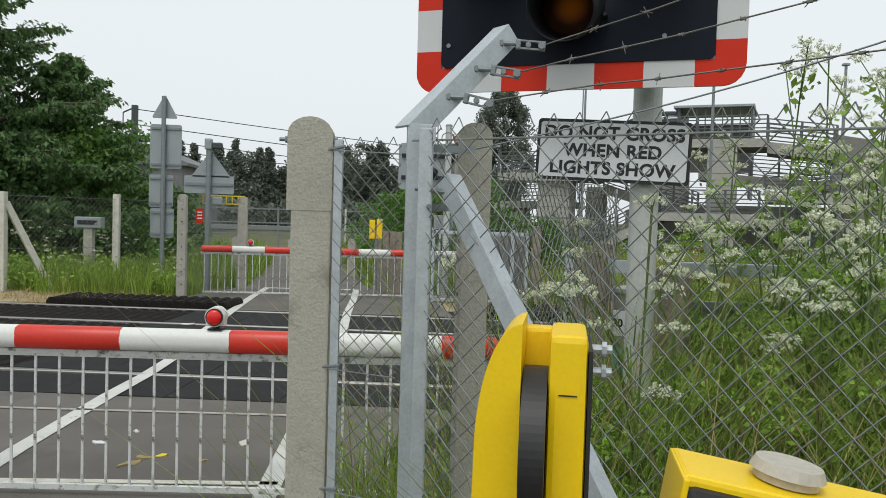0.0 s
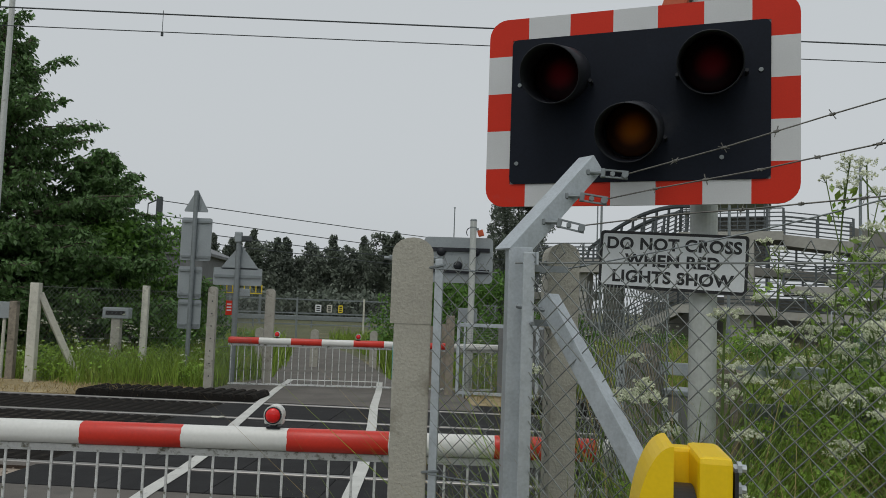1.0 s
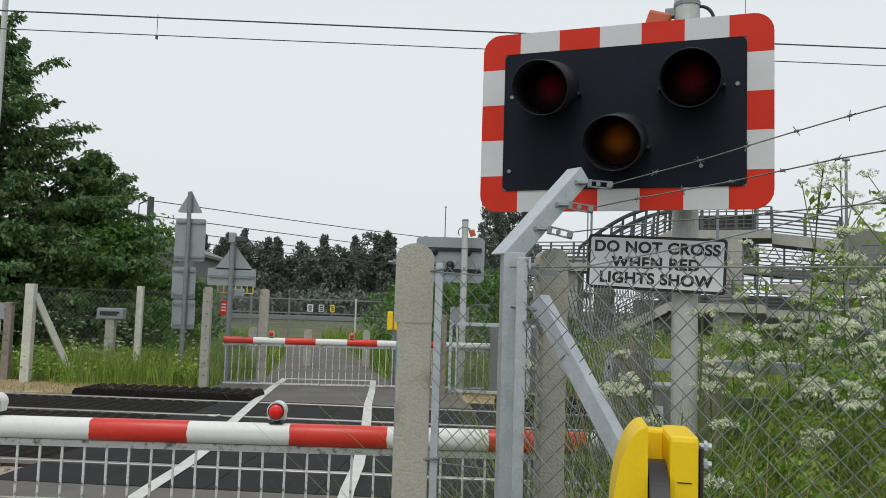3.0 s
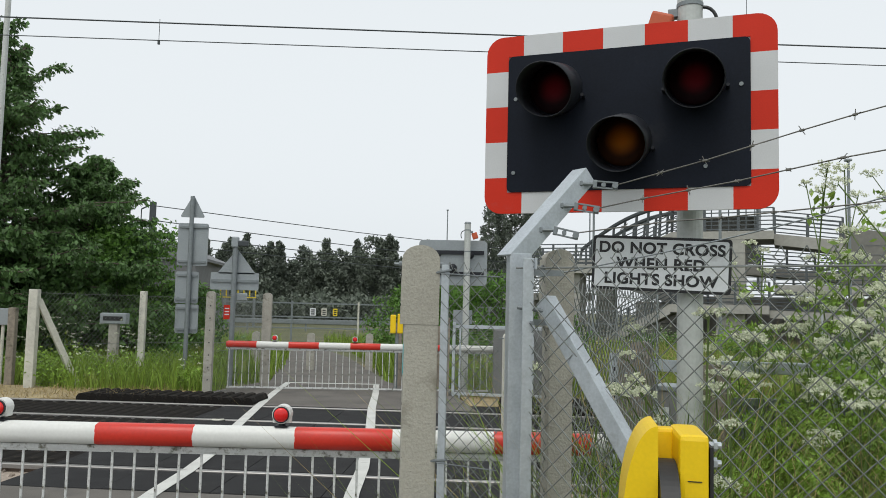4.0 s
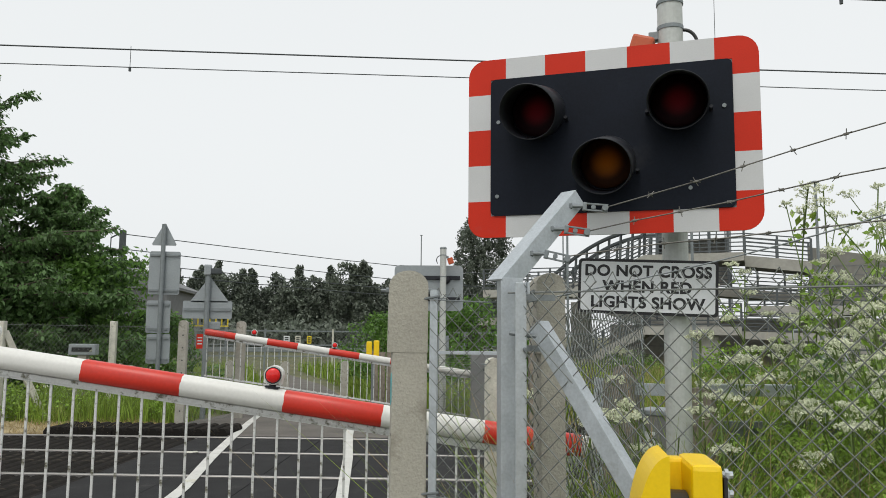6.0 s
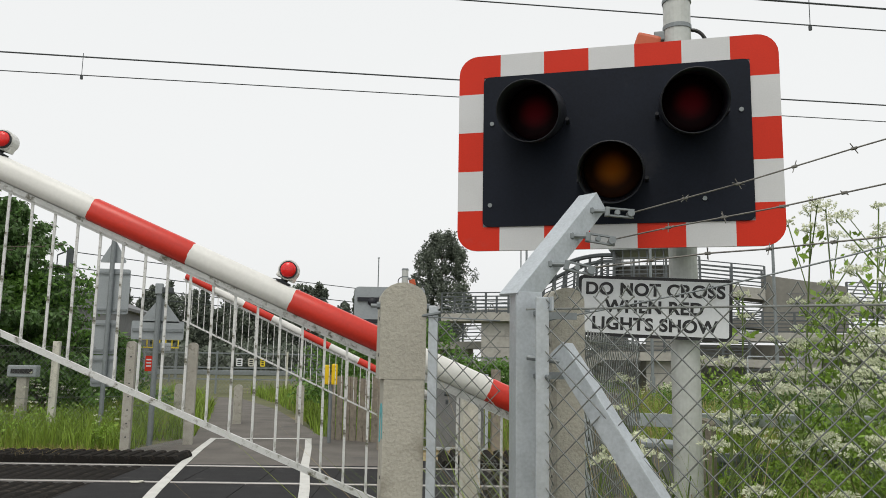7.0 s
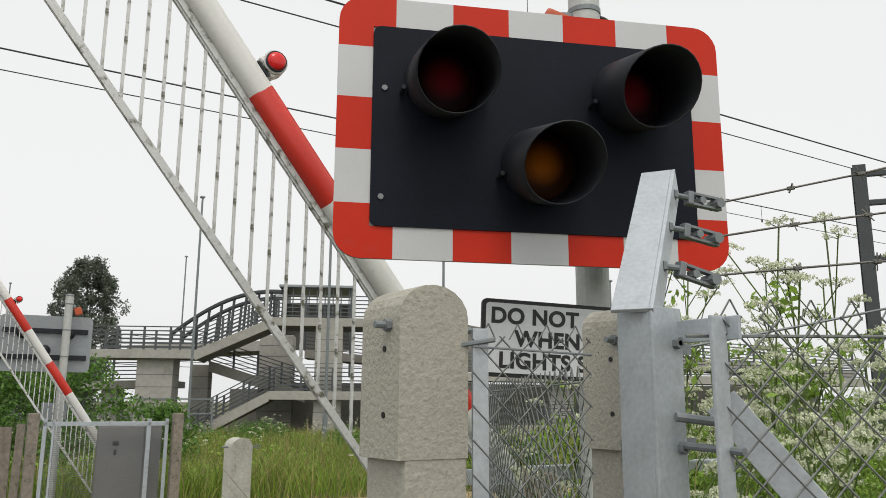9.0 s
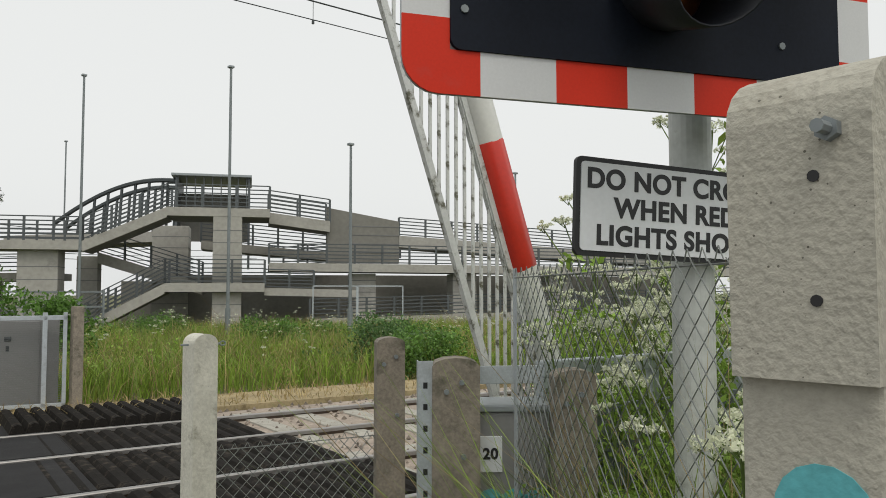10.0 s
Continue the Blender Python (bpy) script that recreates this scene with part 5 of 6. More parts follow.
def build_footbridge():
    b = thing("footbridge", BR, "grey concrete footbridge with ramps, stairs and steel railings", "footbridge")

    def slab(x0, z0, x1, z1, y0, y1, t=0.32, name="deck"):
        bm = bmesh.new()
        prism(bm, [(x0, z0 - t), (x1, z1 - t), (x1, z1), (x0, z0)], y0 + 0.12, y1)
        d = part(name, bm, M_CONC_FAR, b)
        bm = bmesh.new()
        prism(bm, [(x0, z0 - t), (x1, z1 - t), (x1, z1 + 0.06), (x0, z0 + 0.06)], y0 - 0.06, y0 + 0.12)
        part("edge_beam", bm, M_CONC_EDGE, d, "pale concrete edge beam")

    def railing(x0, z0, x1, z1, y, h=1.1, n=6):
        L = abs(x1 - x0)
        k = max(1, round(L / 1.3))
        for i in range(k + 1):
            f = i / k
            x, z = x0 + (x1 - x0) * f, z0 + (z1 - z0) * f
            bm = bmesh.new()
            box(bm, x - 0.05, x + 0.05, y - 0.03, y + 0.03, z, z + h)
            part("baluster", bm, M_RAILING, b)
        for i in range(n):
            dz = h * (0.14 + 0.86 * i / (n - 1))
            bm = bmesh.new()
            prism(bm, [(x0, z0 + dz - 0.025), (x1, z1 + dz - 0.025), (x1, z1 + dz + 0.025), (x0, z0 + dz + 0.025)], y - 0.02, y + 0.02)
            part("rail", bm, M_RAILING, b)

    def pillar(x0, x1, y0, y1, z1, z0=-0.12):
        bm = bmesh.new()
        box(bm, x0, x1, y0, y1, z0, z1, bevel=0.03)
        z = 0.5
        part("pillar", bm, M_CONC_EDGE, b)
        while z < z1 - 0.2:
            bm = bmesh.new()
            box(bm, x0 - 0.008, x1 + 0.008, y0 - 0.008, y1 + 0.008, z, z + 0.03)
            part("pillar_joint", bm, M_ROOF, b)
            z += 0.55
    # upper flight: landing, ramp, top landing
    slab(-11.2, 3.75, -6.6, 3.75, 0, 2.2)
    railing(-11.2, 3.75, -6.6, 3.75, 0.05)
    railing(-11.2, 3.75, -6.6, 3.75, 2.15)
    slab(-12.5, 2.4, -8.0, 2.5, 3.0, 5.0)
    railing(-12.5, 2.4, -8.0, 2.5, 3.05)
    slab(-6.6, 3.75, -3.2, 5.3, 0, 2.2, 0.4)
    railing(-6.6, 3.75, -3.2, 5.3, 0.05)
    railing(-6.6, 3.75, -3.2, 5.3, 2.15)
    slab(-3.2, 5.3, 1.2, 5.3, 0, 3.0)
    railing(-3.2, 5.3, 1.2, 5.3, 0.05)
    slab(1.2, 5.25, 4.0, 4.9, 1.0, 3.0, 0.45)
    railing(1.2, 5.25, 4.0, 4.9, 1.05)
    railing(1.2, 5.25, 4.0, 4.9, 2.95)
    # lift box roof at the top
    for x in (-3.6, 0.2):
        bm = bmesh.new()
        box(bm, x, x + 0.12, 8, 12, 3.0, 8.0)
        part("wall", bm, M_RAILING, b)
    for i in range(9):
        bm = bmesh.new()
        box(bm, -3.5 + 0.45 * i, -3.44 + 0.45 * i, 8, 8.06, 6.2, 7.9)
        part("mullion", bm, M_RAILING, b)
    bm = bmesh.new()
    box(bm, -3.8, 0.4, 7.8, 12.2, 7.9, 8.05, bevel=0.03)
    part("roof", bm, M_ALU, b, "pale flat roof")
    bm = bmesh.new()
    box(bm, -3.6, 0.2, 10, 10.1, 4.5, 7.2)
    part("wall", bm, M_CONC_FAR, b)
    # main span arch going away
    n = 18
    for y in (9.0, 12.0):
        pts = []
        for i in range(n + 1):
            f = i / n
            pts.append(Vector((-3.6 - 6.8 * f, y + 3 * f, 7.15 + 0.75 * math.sin(math.pi * (0.3 + 0.7 * f)) - 1.6 * f ** 2)))
        for p, q in zip(pts, pts[1:]):
            bm = bmesh.new()
            tube(bm, p, q, 0.13, 6)
            part("arch_rib", bm, M_DARKSTEEL, b)
        for p in pts[::2]:
            bm = bmesh.new()
            tube(bm, p, Vector((p.x - 0.15, p.y, 4.6)), 0.08, 6)
            part("arch_hanger", bm, M_DARKSTEEL, b)
    slab(-12, 4.5, -3.6, 4.9, 8.5, 12.5, 0.5)
    # middle and lower flights
    slab(-3.2, 1.95, 1.0, 1.95, -0.4, 1.6)
    railing(-3.2, 1.95, 1.0, 1.95, -0.35)
    slab(-6.6, 0.1, -3.2, 1.95, -0.4, 1.6, 0.4)
    railing(-6.6, 0.1, -3.2, 1.95, -0.35)
    railing(-6.6, 0.1, -3.2, 1.95, 1.55)
    slab(-6.4, 3.4, -1.8, 1.95, 2.4, 4.2, 0.45)
    railing(-6.4, 3.4, -1.8, 1.95, 2.45)
    # right-hand ramps
    slab(1.2, 2.9, 26, 2.75, 0.4, 2.6)
    railing(1.2, 2.9, 26, 2.75, 0.45, 0.95)
    slab(-2.0, 4.1, 4.2, 3.6, 4.2, 6.2, 0.35)
    railing(-2.0, 4.1, 4.2, 3.6, 4.3)
    railing(2.0, 2.8, 8.0, 3.4, 4.3)
    bm = bmesh.new()
    prism(bm, [(3.9, 3.0), (7.4, 3.0), (7.4, 5.05), (3.9, 5.65)], 1.4, 1.8)
    wall = part("parapet_wall", bm, M_CONC_FAR, b)
    for i in range(4):
        bm = bmesh.new()
        box(bm, 4.9, 7.4, 1.385, 1.4, 3.5 + 0.42 * i, 3.53 + 0.42 * i)
        part("board_joint", bm, M_ROOF, wall)
    slab(7.4, 4.3, 26, 3.2, 1.4, 3.4, 0.5)
    railing(7.4, 4.3, 26, 3.2, 1.45, 0.95)
    slab(1.0, 1.75, 5.2, 1.65, 0.0, 1.8, 0.28)
    railing(1.0, 1.75, 3.2, 1.7, 0.05, 0.9)
    slab(3.0, 0.35, 26, 0.9, -0.5, 1.2, 0.4)
    railing(3.0, 0.35, 26, 0.9, -0.45, 0.95)
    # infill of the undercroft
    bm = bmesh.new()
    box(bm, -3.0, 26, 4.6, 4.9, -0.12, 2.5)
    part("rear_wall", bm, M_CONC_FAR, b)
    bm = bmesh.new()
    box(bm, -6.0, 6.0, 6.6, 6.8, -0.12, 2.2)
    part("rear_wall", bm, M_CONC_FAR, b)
    for x0, x1, y0, y1, z1 in ((-9.2, -7.6, 0.3, 1.6, 3.45), (-1.25, 0.0, -0.05, 1.2, 5.0), (-4.3, -2.6, 4.4, 6.0, 4.9), (-11.6, -10.8, 3.4, 4.4, 2.1), (5.0, 6.2, 1.0, 2.2, 2.5), (10, 11.2, 1.0, 2.2, 2.5), (15, 16.2, 1.0, 2.2, 2.5), (-7.4, -6.5, 3.0, 4.0, 3.3)):
        pillar(x0, x1, y0, y1, z1)
    # chain of site fence panels before it
    for x0, x1 in ((3.0, 5.0), (4.9, 7.0)):
        f = thing("fence_panel", BR @ pose(x0, -1.8, -0.1), "temporary steel fence panel before the footbridge", "fence", "site fence panels")
        for bb in ((0, 0.05, 0, 0.05, 0, 2.0), (x1 - x0 - 0.05, x1 - x0, 0, 0.05, 0, 2.0), (0, x1 - x0, 0, 0.05, 1.95, 2.0)):
            bm = bmesh.new()
            box(bm, *bb)
            part("tube", bm, M_GALV, f)


build_footbridge()


def lamp_post(az, D, h, label):
    a = radians(az)
    p = thing("lamp_column", pose(-1.4 + D * math.sin(a), -0.86 + D * math.cos(a), -0.12), label, "lamp column", "lamp columns")
    bm = bmesh.new()
    tube(bm, (0, 0, 0), (0, 0, 1.2), 0.085, 12)
    tube(bm, (0, 0, 1.2), (0, 0, h), 0.055, 12, 0.04)
    part("column", bm, M_GALV_DARK, p)
    bm = bmesh.new()
    box(bm, -0.09, 0.09, -0.08, 0.1, h, h + 0.08, bevel=0.025)
    part("lantern", bm, M_ALU, p)


for az, D, h in ((26.7, 26, 9.0), (17.1, 31, 9.6), (35.3, 25, 6.4), (16.1, 50, 10.5), (47.4, 33, 6.7), (5.2, 60, 9.5)):
    lamp_post(az, D, h, "tall plain grey lamp column near the footbridge")


def build_left_column():
    p = thing("lamp_column", pose(-8.58, 13.0, -0.12), "pale grey lamp column with a wider base sleeve", "lamp column", "lamp columns")
    bm = bmesh.new()
    tube(bm, (0, 0, 0), (0, 0, 1.66), 0.095, 14)
    part("base_sleeve", bm, M_POLE, p)
    bm = bmesh.new()
    tube(bm, (0, 0, 1.66), (0, 0, 9.0), 0.068, 14, 0.05)
    part("column", bm, M_POLE, p)
    bm = bmesh.new()
    box(bm, -0.09, 0.4, -0.08, 0.08, 9.0, 9.1, bevel=0.025)
    part("lantern", bm, M_ALU, p)


build_left_column()


# ---- trees, hedges, grass ----
def arching_tree(x, y, h, r, label, seed):
    """Long boughs that rise, level out and droop; each is hung with side twigs of pendent leaves."""
    rng = np.random.default_rng(seed)
    t = thing("tree", pose(x, y, -0.12), label, "tree", "trees")
    bm = bmesh.new()
    polytube(bm, [Vector((0, 0, 0)), Vector((0.08, 0.05, h * 0.35)), Vector((-0.05, 0, h * 0.7))], 0.15, 8)
    polytube(bm, [Vector((-0.05, 0, h * 0.7)), Vector((0.05, 0.05, h * 0.98))], 0.05, 6)
    pts, dirs = [], []
    n = 105
    for i in range(n):
        f = 0.16 + 0.80 * (i + rng.random()) / n
        a = 2.4 * i + rng.normal() * 0.3
        reach = r * (0.95 - 0.86 * max(0.0, f - 0.38) / 0.6) * rng.uniform(0.62, 1.12)
        p0 = Vector((0, 0, h * f * 0.86))
        out = Vector((math.cos(a), math.sin(a), 0))
        rise = rng.uniform(0.10, 0.24) * h * (0.5 + 0.6 * f)
        bough = []
        for k in range(9):
            q = k / 8
            bough.append(p0 + out * reach * q + Vector((0, 0, rise * (1.9 * q - 1.0 * q * q))) + Vector(rng.normal(size=3)) * 0.05 * q)
        polytube(bm, bough[:5], 0.035, 5)
        polytube(bm, bough[4:], 0.014, 5)
        side = Vector((-out.y, out.x, 0))
        m = int(16 + 16 * reach / r)
        for k in range(m):
            q = 0.18 + 0.82 * (k + rng.random()) / m
            j = min(7, int(q * 8))
            b = bough[j].lerp(bough[j + 1], q * 8 - j)
            ln = (1.08 - q) * reach * 0.36 * rng.uniform(0.3, 1.1) + 0.12
            tw = side * rng.choice((-1, 1)) * rng.uniform(0.5, 1.0) + out * rng.uniform(0.3, 0.9) + Vector((0, 0, rng.uniform(-0.25, 0.35)))
            tip = b + tw.normalized() * ln
            polytube(bm, [b, tip], 0.006, 3)
            c = 9 + int(26 * ln)
            u = rng.random(c)
            pts.append(np.array(b)[None] * (1 - u[:, None]) + np.array(tip)[None] * u[:, None] + rng.normal(0, 0.045, (c, 3)))
            dirs.append(np.tile(np.array(tw.normalized()), (c, 1)))
    part("trunk", bm, M_BARK, t)
    p, d = np.concatenate(pts), np.concatenate(dirs)
    d = d * 0.6 + rng.normal(0, 0.45, d.shape) + np.array([0, 0, -0.7])
    d /= np.linalg.norm(d, axis=1)[:, None]
    b = np.cross(d, rng.normal(size=d.shape))
    b /= np.linalg.norm(b, axis=1)[:, None]
    L = (0.13 * (0.6 + 0.7 * rng.random(len(p))))[:, None]
    v = np.stack([p, p + d * L * 0.45 + b * L * 0.24, p + d * L, p + d * L * 0.45 - b * L * 0.24], axis=1).reshape(-1, 3)
    tagged(mesh_np("crown", v, np.arange(len(v)).reshape(-1, 4), M_LEAF, t), kind="stuff")
    return t


def bush(x, y, h, r, label, seed, material=M_LEAF2, n=40, per=60, size=0.09):
    rng = np.random.default_rng(seed)
    t = thing("bush", pose(x, y, -0.12), label, "bush", "bushes")
    c = np.stack([rng.normal(0, r * 0.5, n), rng.normal(0, r * 0.4, n), rng.uniform(0.05, 0.95, n) ** 0.9 * h], 1)
    c[:, :2] *= (1.1 - 0.6 * c[:, 2:3] / h)
    v, f = leaf_cloud(c, r * 0.3, per, size, rng)
    tagged(mesh_np("crown", v, f, material, t), kind="stuff")
    bm = bmesh.new()
    for k in range(6):
        a = 1.05 * k
        tube(bm, (0, 0, 0), (r * 0.4 * math.cos(a), r * 0.4 * math.sin(a), h * 0.7), 0.02, 5, 0.006)
    part("stems", bm, M_BARK, t)


def build_plants():
    arching_tree(-10.4, 16.3, 8.4, 4.5, "dark green cherry-like tree with long arching boughs", 1)
    arching_tree(-13.6, 17.6, 10.0, 4.6, "tall dark green tree with arching boughs", 2)
    arching_tree(-8.3, 17.4, 5.2, 3.0, "lower dark green tree with drooping boughs", 3)
    arching_tree(-10.9, 15.2, 5.6, 3.6, "dark green tree with low boughs above the fence", 4)
    for i, (x, y, h, r) in enumerate(((-7.0, 17.0, 3.5, 1.9), (-8.8, 15.6, 3.0, 1.8), (-10.4, 15.0, 2.4, 1.6), (-6.2, 18.6, 2.2, 1.2), (-12.5, 15.0, 2.4, 1.7))):
        bush(x, y, h, r, "thick green hedge bush under the trees", 20 + i, M_LEAF2 if i in (0, 3) else M_LEAF, 60, 110, 0.13)
    for i, (x, y, h, r) in enumerate(((0.5, 17.0, 2.3, 1.3), (1.9, 18.5, 2.6, 1.6), (3.4, 16.5, 1.6, 1.2), (0.0, 20.5, 2.2, 1.4))):
        bush(x, y, h, r, "light green bush beside the path", 40 + i, M_LEAF2, 50, 90, 0.11)
    for i, (az, D, h, r) in enumerate(((29.5, 22, 0.9, 1.3), (37.5, 17, 1.1, 1.2), (39.5, 19, 0.9, 1.1), (33, 23, 0.7, 1.2), (22, 26, 0.9, 1.5), (41, 15, 0.9, 1.0))):
        a = radians(az)
        bush(-1.4 + D * math.sin(a), -0.86 + D * math.cos(a), h, r, "low bramble bush in long grass", 60 + i, M_LEAF if i == 1 else M_LEAF2, 45, 80, 0.08)
    # tall poplar-like tree beyond the bridge
    rng = np.random.default_rng(77)
    t = thing("tree", pose(13.9, 88, -0.12), "tall dark full-crowned tree beyond the footbridge", "tree", "trees")
    bm = bmesh.new()
    tube(bm, (0, 0, 0), (0, 0, 14), 0.35, 9, 0.08)
    part("trunk", bm, M_BARK, t)
    cs, sp = [], []
    for k in range(230):
        f = rng.random() ** 0.85
        R = 4.3 * math.sin(math.pi * (0.13 + 0.80 * f)) ** 0.75
        a, q = rng.random() * 6.28, math.sqrt(rng.random())
        cs.append((R * q * math.cos(a), R * q * math.sin(a), 2.2 + 14.0 * f))
        sp.append(rng.uniform(0.4, 0.8))
    v, f = leaf_cloud(cs, sp, 130, 0.3, rng, 1.5)
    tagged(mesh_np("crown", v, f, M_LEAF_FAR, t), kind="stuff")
    # distant wood
    rng = np.random.default_rng(9)
    cs, sp = [], []
    for i in range(120):
        x = -62 + 78 * (i + rng.random()) / 120
        con = rng.random() < 0.5
        h = (rng.uniform(7.5, 10.5) if con else rng.uniform(5.5, 9.5)) + (1.4 if -6 < x < 0 else 0)
        w = rng.uniform(1.3, 2.2) if con else rng.uniform(1.8, 3.2)
        y = 96 + rng.uniform(-5, 8)
        for k in range(26):
            f = (k + rng.random()) / 26
            ww = w * ((1.08 - f) if con else math.sin(math.pi * min(0.94, 0.2 + 0.75 * f)) ** 0.6)
            a, q = rng.random() * 6.28, math.sqrt(rng.random())
            cs.append((x + ww * q * math.cos(a), y + ww * q * math.sin(a), f * h))
            sp.append(0.42 + ww * 0.28)
    v, f = leaf_cloud(cs, sp, 110, 0.42, rng, 1.0)
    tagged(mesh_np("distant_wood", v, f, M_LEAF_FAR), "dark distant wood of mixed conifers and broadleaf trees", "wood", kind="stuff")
    cs, sp = [], []
    for i in range(60):
        x = -40 + 46 * rng.random()
        for k in range(4):
            cs.append((x + rng.normal() * 1.2, 70 + rng.uniform(-3, 3), rng.uniform(0.2, 2.2)))
            sp.append(1.1)
    v, f = leaf_cloud(cs, sp, 40, 0.5, rng, 0.7)
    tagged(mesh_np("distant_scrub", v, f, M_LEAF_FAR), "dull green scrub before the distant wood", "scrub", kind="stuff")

    def field(n, x0, x1, y0, y1, ok=None, z=-0.12):
        p = np.stack([RNG.uniform(x0, x1, n), RNG.uniform(y0, y1, n), np.full(n, z)], 1)
        return p[ok(p[:, 0], p[:, 1])] if ok else p
    blades_ob("long_grass", field(24000, -13, -3.9, 10.2, 19, lambda x, y: (y > 11.1 - 0.16 * (x + 4) + 0.35 * np.sin(2.3 * x) + 0.2 * np.sin(5.1 * x + 1)) | ((x > -6.3) & (x < -4.4) & (y > 10.75))), 0.55, 0.016, RNG, M_GRASS, "long green grass behind the far fence")
    blades_ob("long_grass", field(60000, 0.7, 24, 9.6, 30, lambda x, y: (y > 11.6 - 0.17 * x) & (y < 31 - 0.5 * x + 4) & ((x > 2.2) | (y > 11.5))), 0.62, 0.022, RNG, M_GRASS, "long green grass on the bank before the footbridge", 0.5)
    PATHX = lambda y: -1.9 - 0.022 * np.maximum(y - 14, 0) ** 1.65
    blades_ob("long_grass", field(20000, -14, -2.4, 13.4, 33, lambda x, y: x < PATHX(y) - 1.25), 0.5, 0.03, RNG, M_GRASS, "long grass beside the far path")
    blades_ob("long_grass", field(22000, -6, 8, 13.3, 33, lambda x, y: x > PATHX(y) + 1.05), 0.5, 0.03, RNG, M_GRASS, "long grass beside the far path")
    blades_ob("seeding_grass", field(16000, 0.7, 24, 9.6, 30, lambda x, y: (y > 11.6 - 0.17 * x) & (y < 31 - 0.5 * x + 4) & ((x > 2.2) | (y > 11.5))), 0.8, 0.012, RNG, M_DRYGRASS, "pale seeding grass stems on the bank", 0.5)
    near = field(64000, -0.72, 5.5, -2.6, 3.3, lambda x, y: ((x + 0.505) * 0.545 + (y + 0.745) * 0.839 > 0.06) & ~((y > 1.0) & (y < 1.75) & (x < 1.3)) & (y < 3.2 - 0.15 * x) & ~((y > 1.75) & (x < 2.8)) & ~((y > 0.81 * x + 0.15) & (x < 1.0)))
    blades_ob("long_grass", near, 1.0, 0.0065, RNG, M_GRASS, "tall rank grass behind the chain link fence", 0.5)
    blades_ob("seeding_grass", near[::5] + np.array([0.013, 0.007, 0]), 1.15, 0.005, RNG, M_DRYGRASS, "pale seeding grass stems behind the chain link fence", 0.45)
    blades_ob("dry_grass", field(9000, -13, -3.9, 9.4, 12.2, lambda x, y: abs(y - 10.2 + 0.12 * (x + 4)) < 0.75, -0.08), 0.16, 0.012, RNG, M_DRYGRASS, "dry straw grass along the trackside", 0.9)
    blades_ob("dry_grass", field(9000, 0.6, 18, 7, 11.2, lambda x, y: abs(y - 10.35 + 0.145 * x) < 0.65, -0.06), 0.18, 0.014, RNG, M_DRYGRASS, "dry straw grass along the trackside", 0.9)
    blades_ob("wayside_weeds", field(900, -0.80, -0.5, -0.5, 1.0), 0.7, 0.007, RNG, M_GRASS, "weeds between the fence posts", 0.4)

    rng = np.random.default_rng(55)
    for nm, box4, cnt in (("bank_weeds", (2.5, 20, 11.0, 27), 330), ("verge_weeds", (-12, -4.2, 11.2, 15), 150), ("path_weeds", (-0.2, 3.0, 13.6, 22), 90)):
        px = rng.uniform(box4[0], box4[1], cnt)
        py = rng.uniform(box4[2], box4[3], cnt)
        if nm == "bank_weeds":
            keep = (py > 12.0 - 0.17 * px) & (py < 33 - 0.5 * px)
            px, py = px[keep], py[keep]
        hs = rng.uniform(0.15, 0.55, len(px))
        v, f = leaf_cloud(np.stack([px, py, hs * 0.8 - 0.08], 1), 0.12 + 0.5 * hs, 60, 0.075, rng, 0.8)
        w = tagged(mesh_np(nm, v, f, M_LEAF_PARS), "leafy green weeds growing through long grass", "weeds", kind="stuff")
        k = rng.random(len(px)) < 0.35
        c = np.repeat(np.stack([px, py, hs * 1.6 + 0.15], 1)[k], 4, axis=0) + rng.normal(0, 0.12, (4 * int(k.sum()), 3))
        v, f = leaf_cloud(c, 0.05, 16, 0.025, rng, 0.35)
        tagged(mesh_np(nm + "_flowers", v, f, M_UMBEL, w), kind="stuff")
    # flowering umbels behind the fence
    rng = np.random.default_rng(31)
    cp = thing("cow_parsley", pose(0, 0, 0), "white flowering cow parsley behind the fence", "wild flowers", kind="stuff")
    bm = bmesh.new()
    leaf_c, leaf_s, um = [], [], []
    spots = []
    while len(spots) < 250:
        x, y = rng.uniform(-0.3, 4.6), rng.uniform(-1.9, 3.0)
        dd = (x + 0.505) * 0.545 + (y + 0.745) * 0.839
        if dd < 0.14 or (x < 1.3 and 0.95 < y < 1.8) or (x < 0.75 and abs(y + 0.1) < 0.5 and dd < 0.75 and rng.random() < 0.6) or (x < 1.0 and y > 0.81 * x + 0.2) or (y > 1.7 and x < 2.6):
            continue
        spots.append((x, y, dd))
    giants = [(1.0, 0.55, 2.2), (1.3, 0.62, 2.35), (1.2, 0.15, 2.05), (1.62, 0.9, 2.4), (0.98, 0.95, 1.95), (1.75, 0.3, 2.2), (2.2, 0.8, 2.3)]
    for x, y, dd in spots + giants:
        tall = dd if dd > 1.9 and (x, y, dd) in giants else rng.random()
        h = rng.uniform(1.15, 1.85) if tall < 0.86 or y > 0.7 or x < 0.95 else rng.uniform(1.9, 2.4)
        if x < 0.8 and y > -0.4:
            h = min(h, 1.35)
        base = Vector((x, y, -0.12))
        lean = Vector((rng.normal() * 0.1, rng.normal() * 0.1, 0))
        if tall > 1.5:
            h = tall
        top = base + lean + Vector((0, 0, h))
        mid = base.lerp(top, 0.5) - lean * 0.3
        polytube(bm, [base, mid, top], 0.0036, 5)
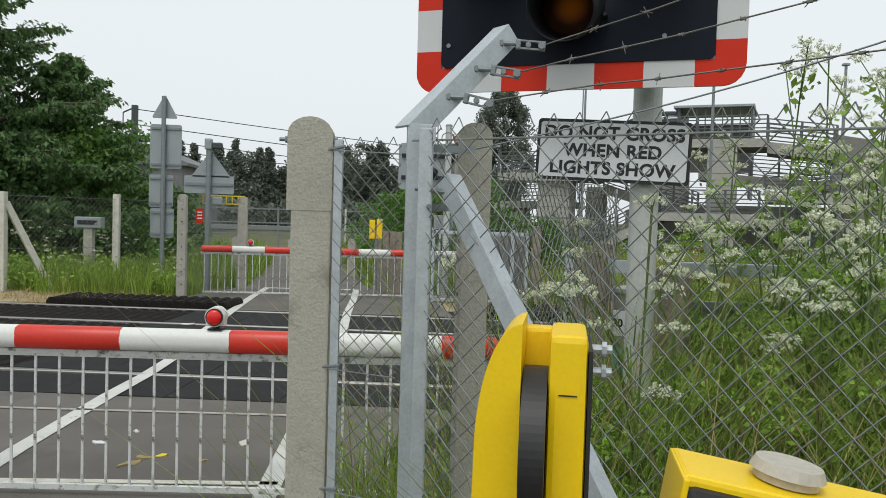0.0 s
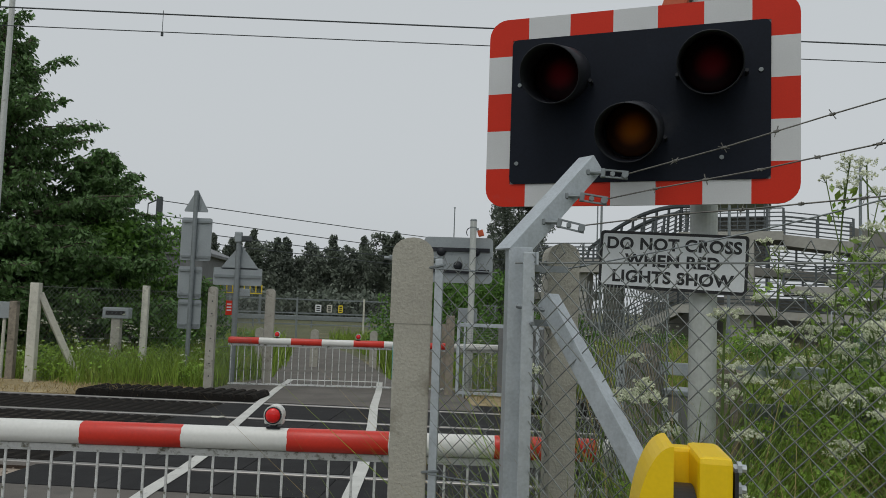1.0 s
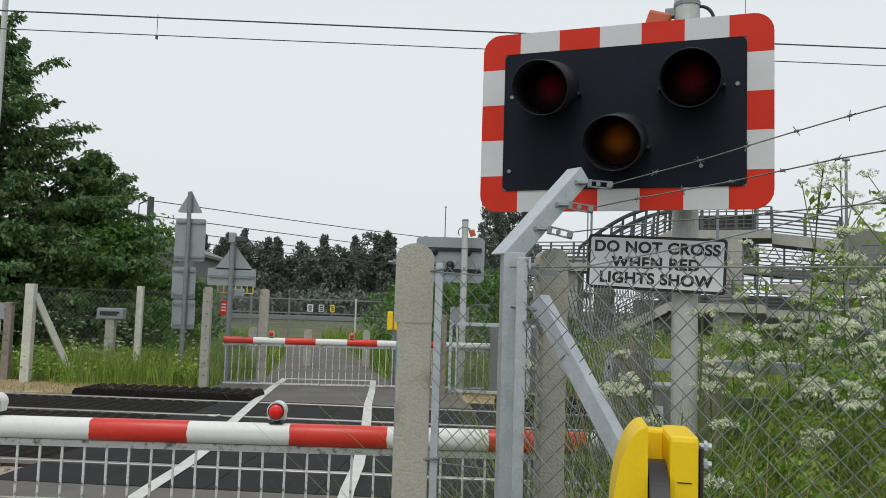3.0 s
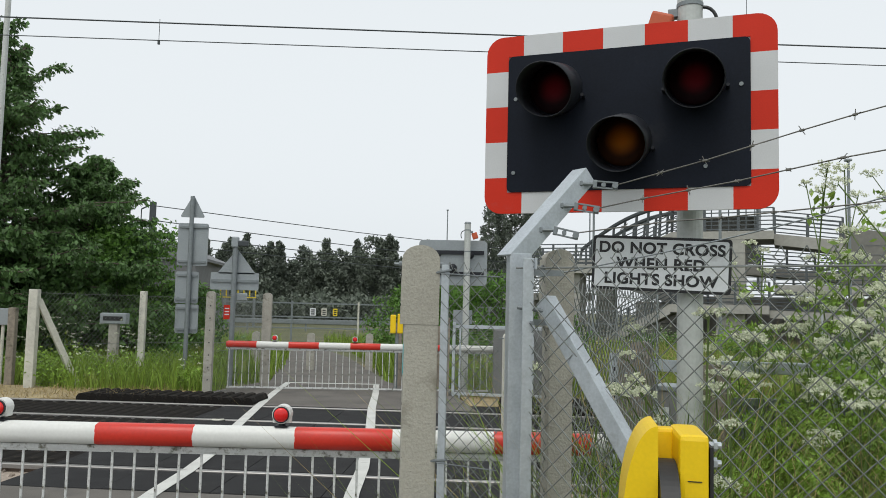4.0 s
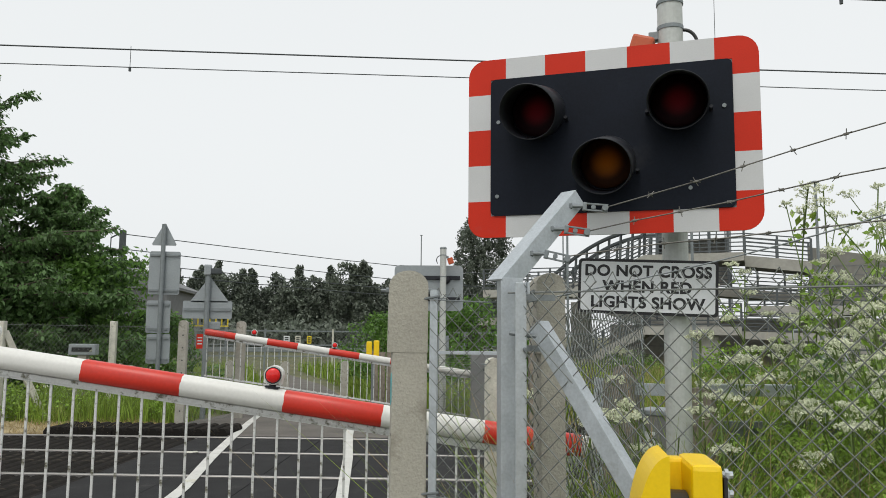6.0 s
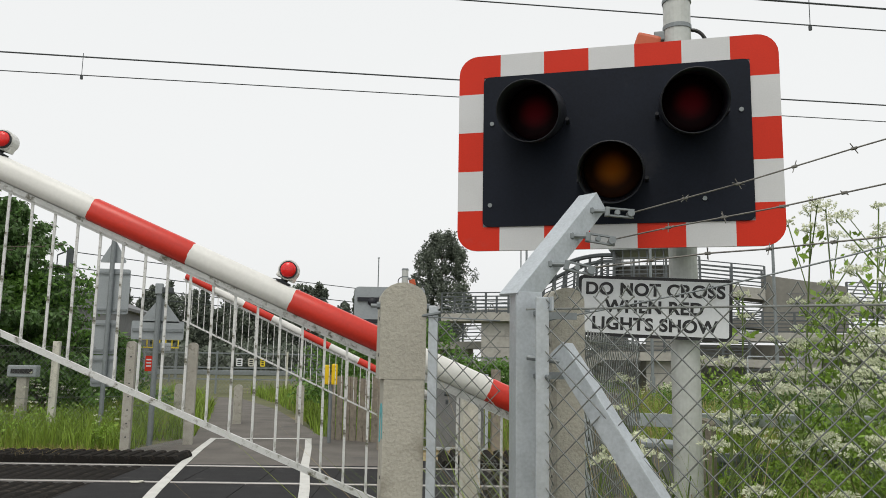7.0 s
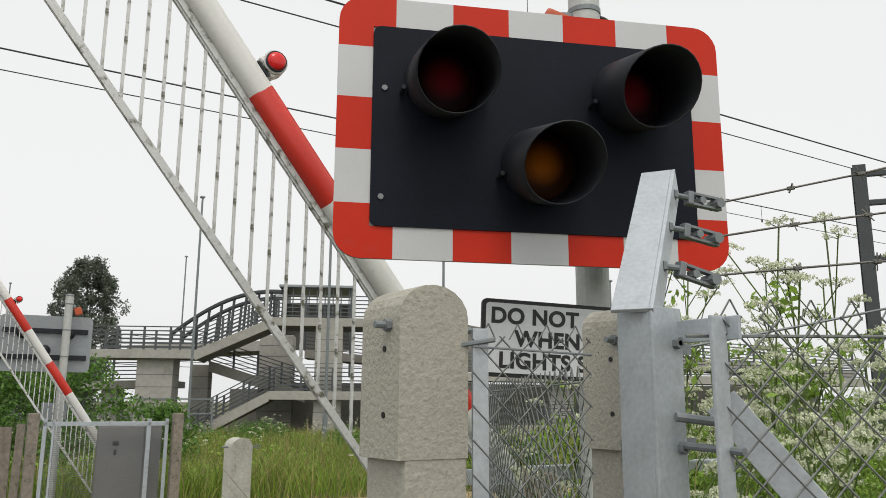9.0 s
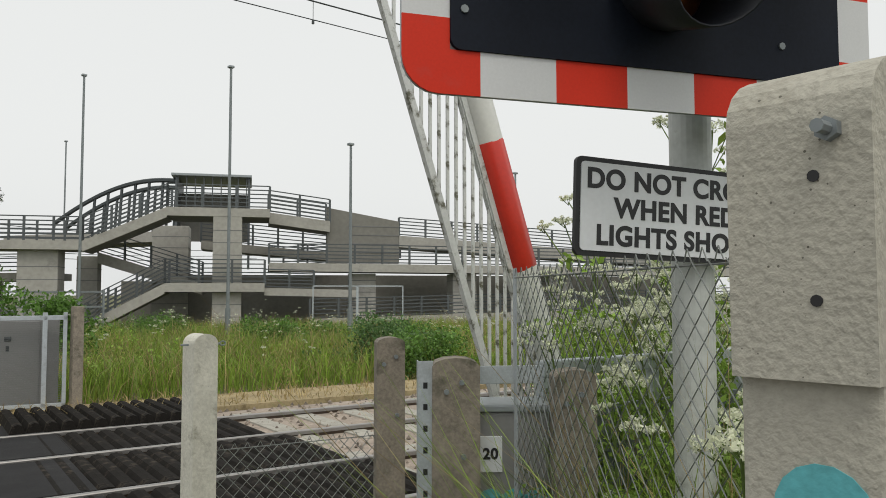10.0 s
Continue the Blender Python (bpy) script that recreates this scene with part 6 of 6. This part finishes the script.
        for k in range(rng.integers(3, 7) if tall < 1.5 else 13):
            f = rng.uniform(0.45, 0.95)
            p0 = mid.lerp(top, (f - 0.5) * 2) if f > 0.5 else mid
            a = rng.random() * 6.28
            ln = rng.uniform(0.12, 0.34)
            p1 = p0 + Vector((math.cos(a) * ln * 0.7, math.sin(a) * ln * 0.7, ln))
            polytube(bm, [p0, p1], 0.0026, 4)
            if p1.z > 1.2 or rng.random() < 0.12:
                um.append((p1, rng.uniform(0.03, 0.06)))
            if tall > 1.5:
                leaf_c.append(p0.lerp(p1, 0.5))
                leaf_s.append(0.0)
        if top.z > 1.15:
            um.append((top, rng.uniform(0.035, 0.06)))
        for k in range(13):
            f = rng.uniform(0.03, 0.80)
            q = base.lerp(top, f)
            a = rng.random() * 6.28
            leaf_c.append(q + Vector((math.cos(a), math.sin(a), 0)) * rng.uniform(0.05, 0.22))
            leaf_s.append(rng.uniform(0.07, 0.15))
    part("stems", bm, M_STEM, cp)
    thin = [c for c, q in zip(leaf_c, leaf_s) if q == 0.0]
    v, f = leaf_cloud(thin, 0.07, 9, 0.04, rng, 0.8)
    tagged(mesh_np("leaflets", v, f, M_LEAF_PARS, cp), kind="stuff")
    leaf_c, leaf_s = [c for c, q in zip(leaf_c, leaf_s) if q > 0], [q for q in leaf_s if q > 0]
    v, f = leaf_cloud(leaf_c, leaf_s, 130, 0.024, rng, 0.5)
    tagged(mesh_np("leaves", v, f, M_LEAF_PARS, cp), kind="stuff")
    fc, fs = [], []
    bm = bmesh.new()
    for p, r in um:
        for k in range(13):
            a = 2.4 * k
            rr = r * math.sqrt((k + 0.3) / 13)
            c = p + Vector((math.cos(a) * rr, math.sin(a) * rr, 0.022 - rr * rr * 5 + rng.normal() * 0.006))
            fc.append(c)
            fs.append(r * 0.24)
            if k % 3 == 0:
                polytube(bm, [p - Vector((0, 0, 0.012)), c], 0.0012, 3)
    part("umbel_rays", bm, M_STEM, cp)
    v, f = leaf_cloud(fc, fs, 15, 0.0115, rng, 0.8)
    tagged(mesh_np("umbels", v, f, M_UMBEL, cp), kind="stuff")


build_plants()


motions()
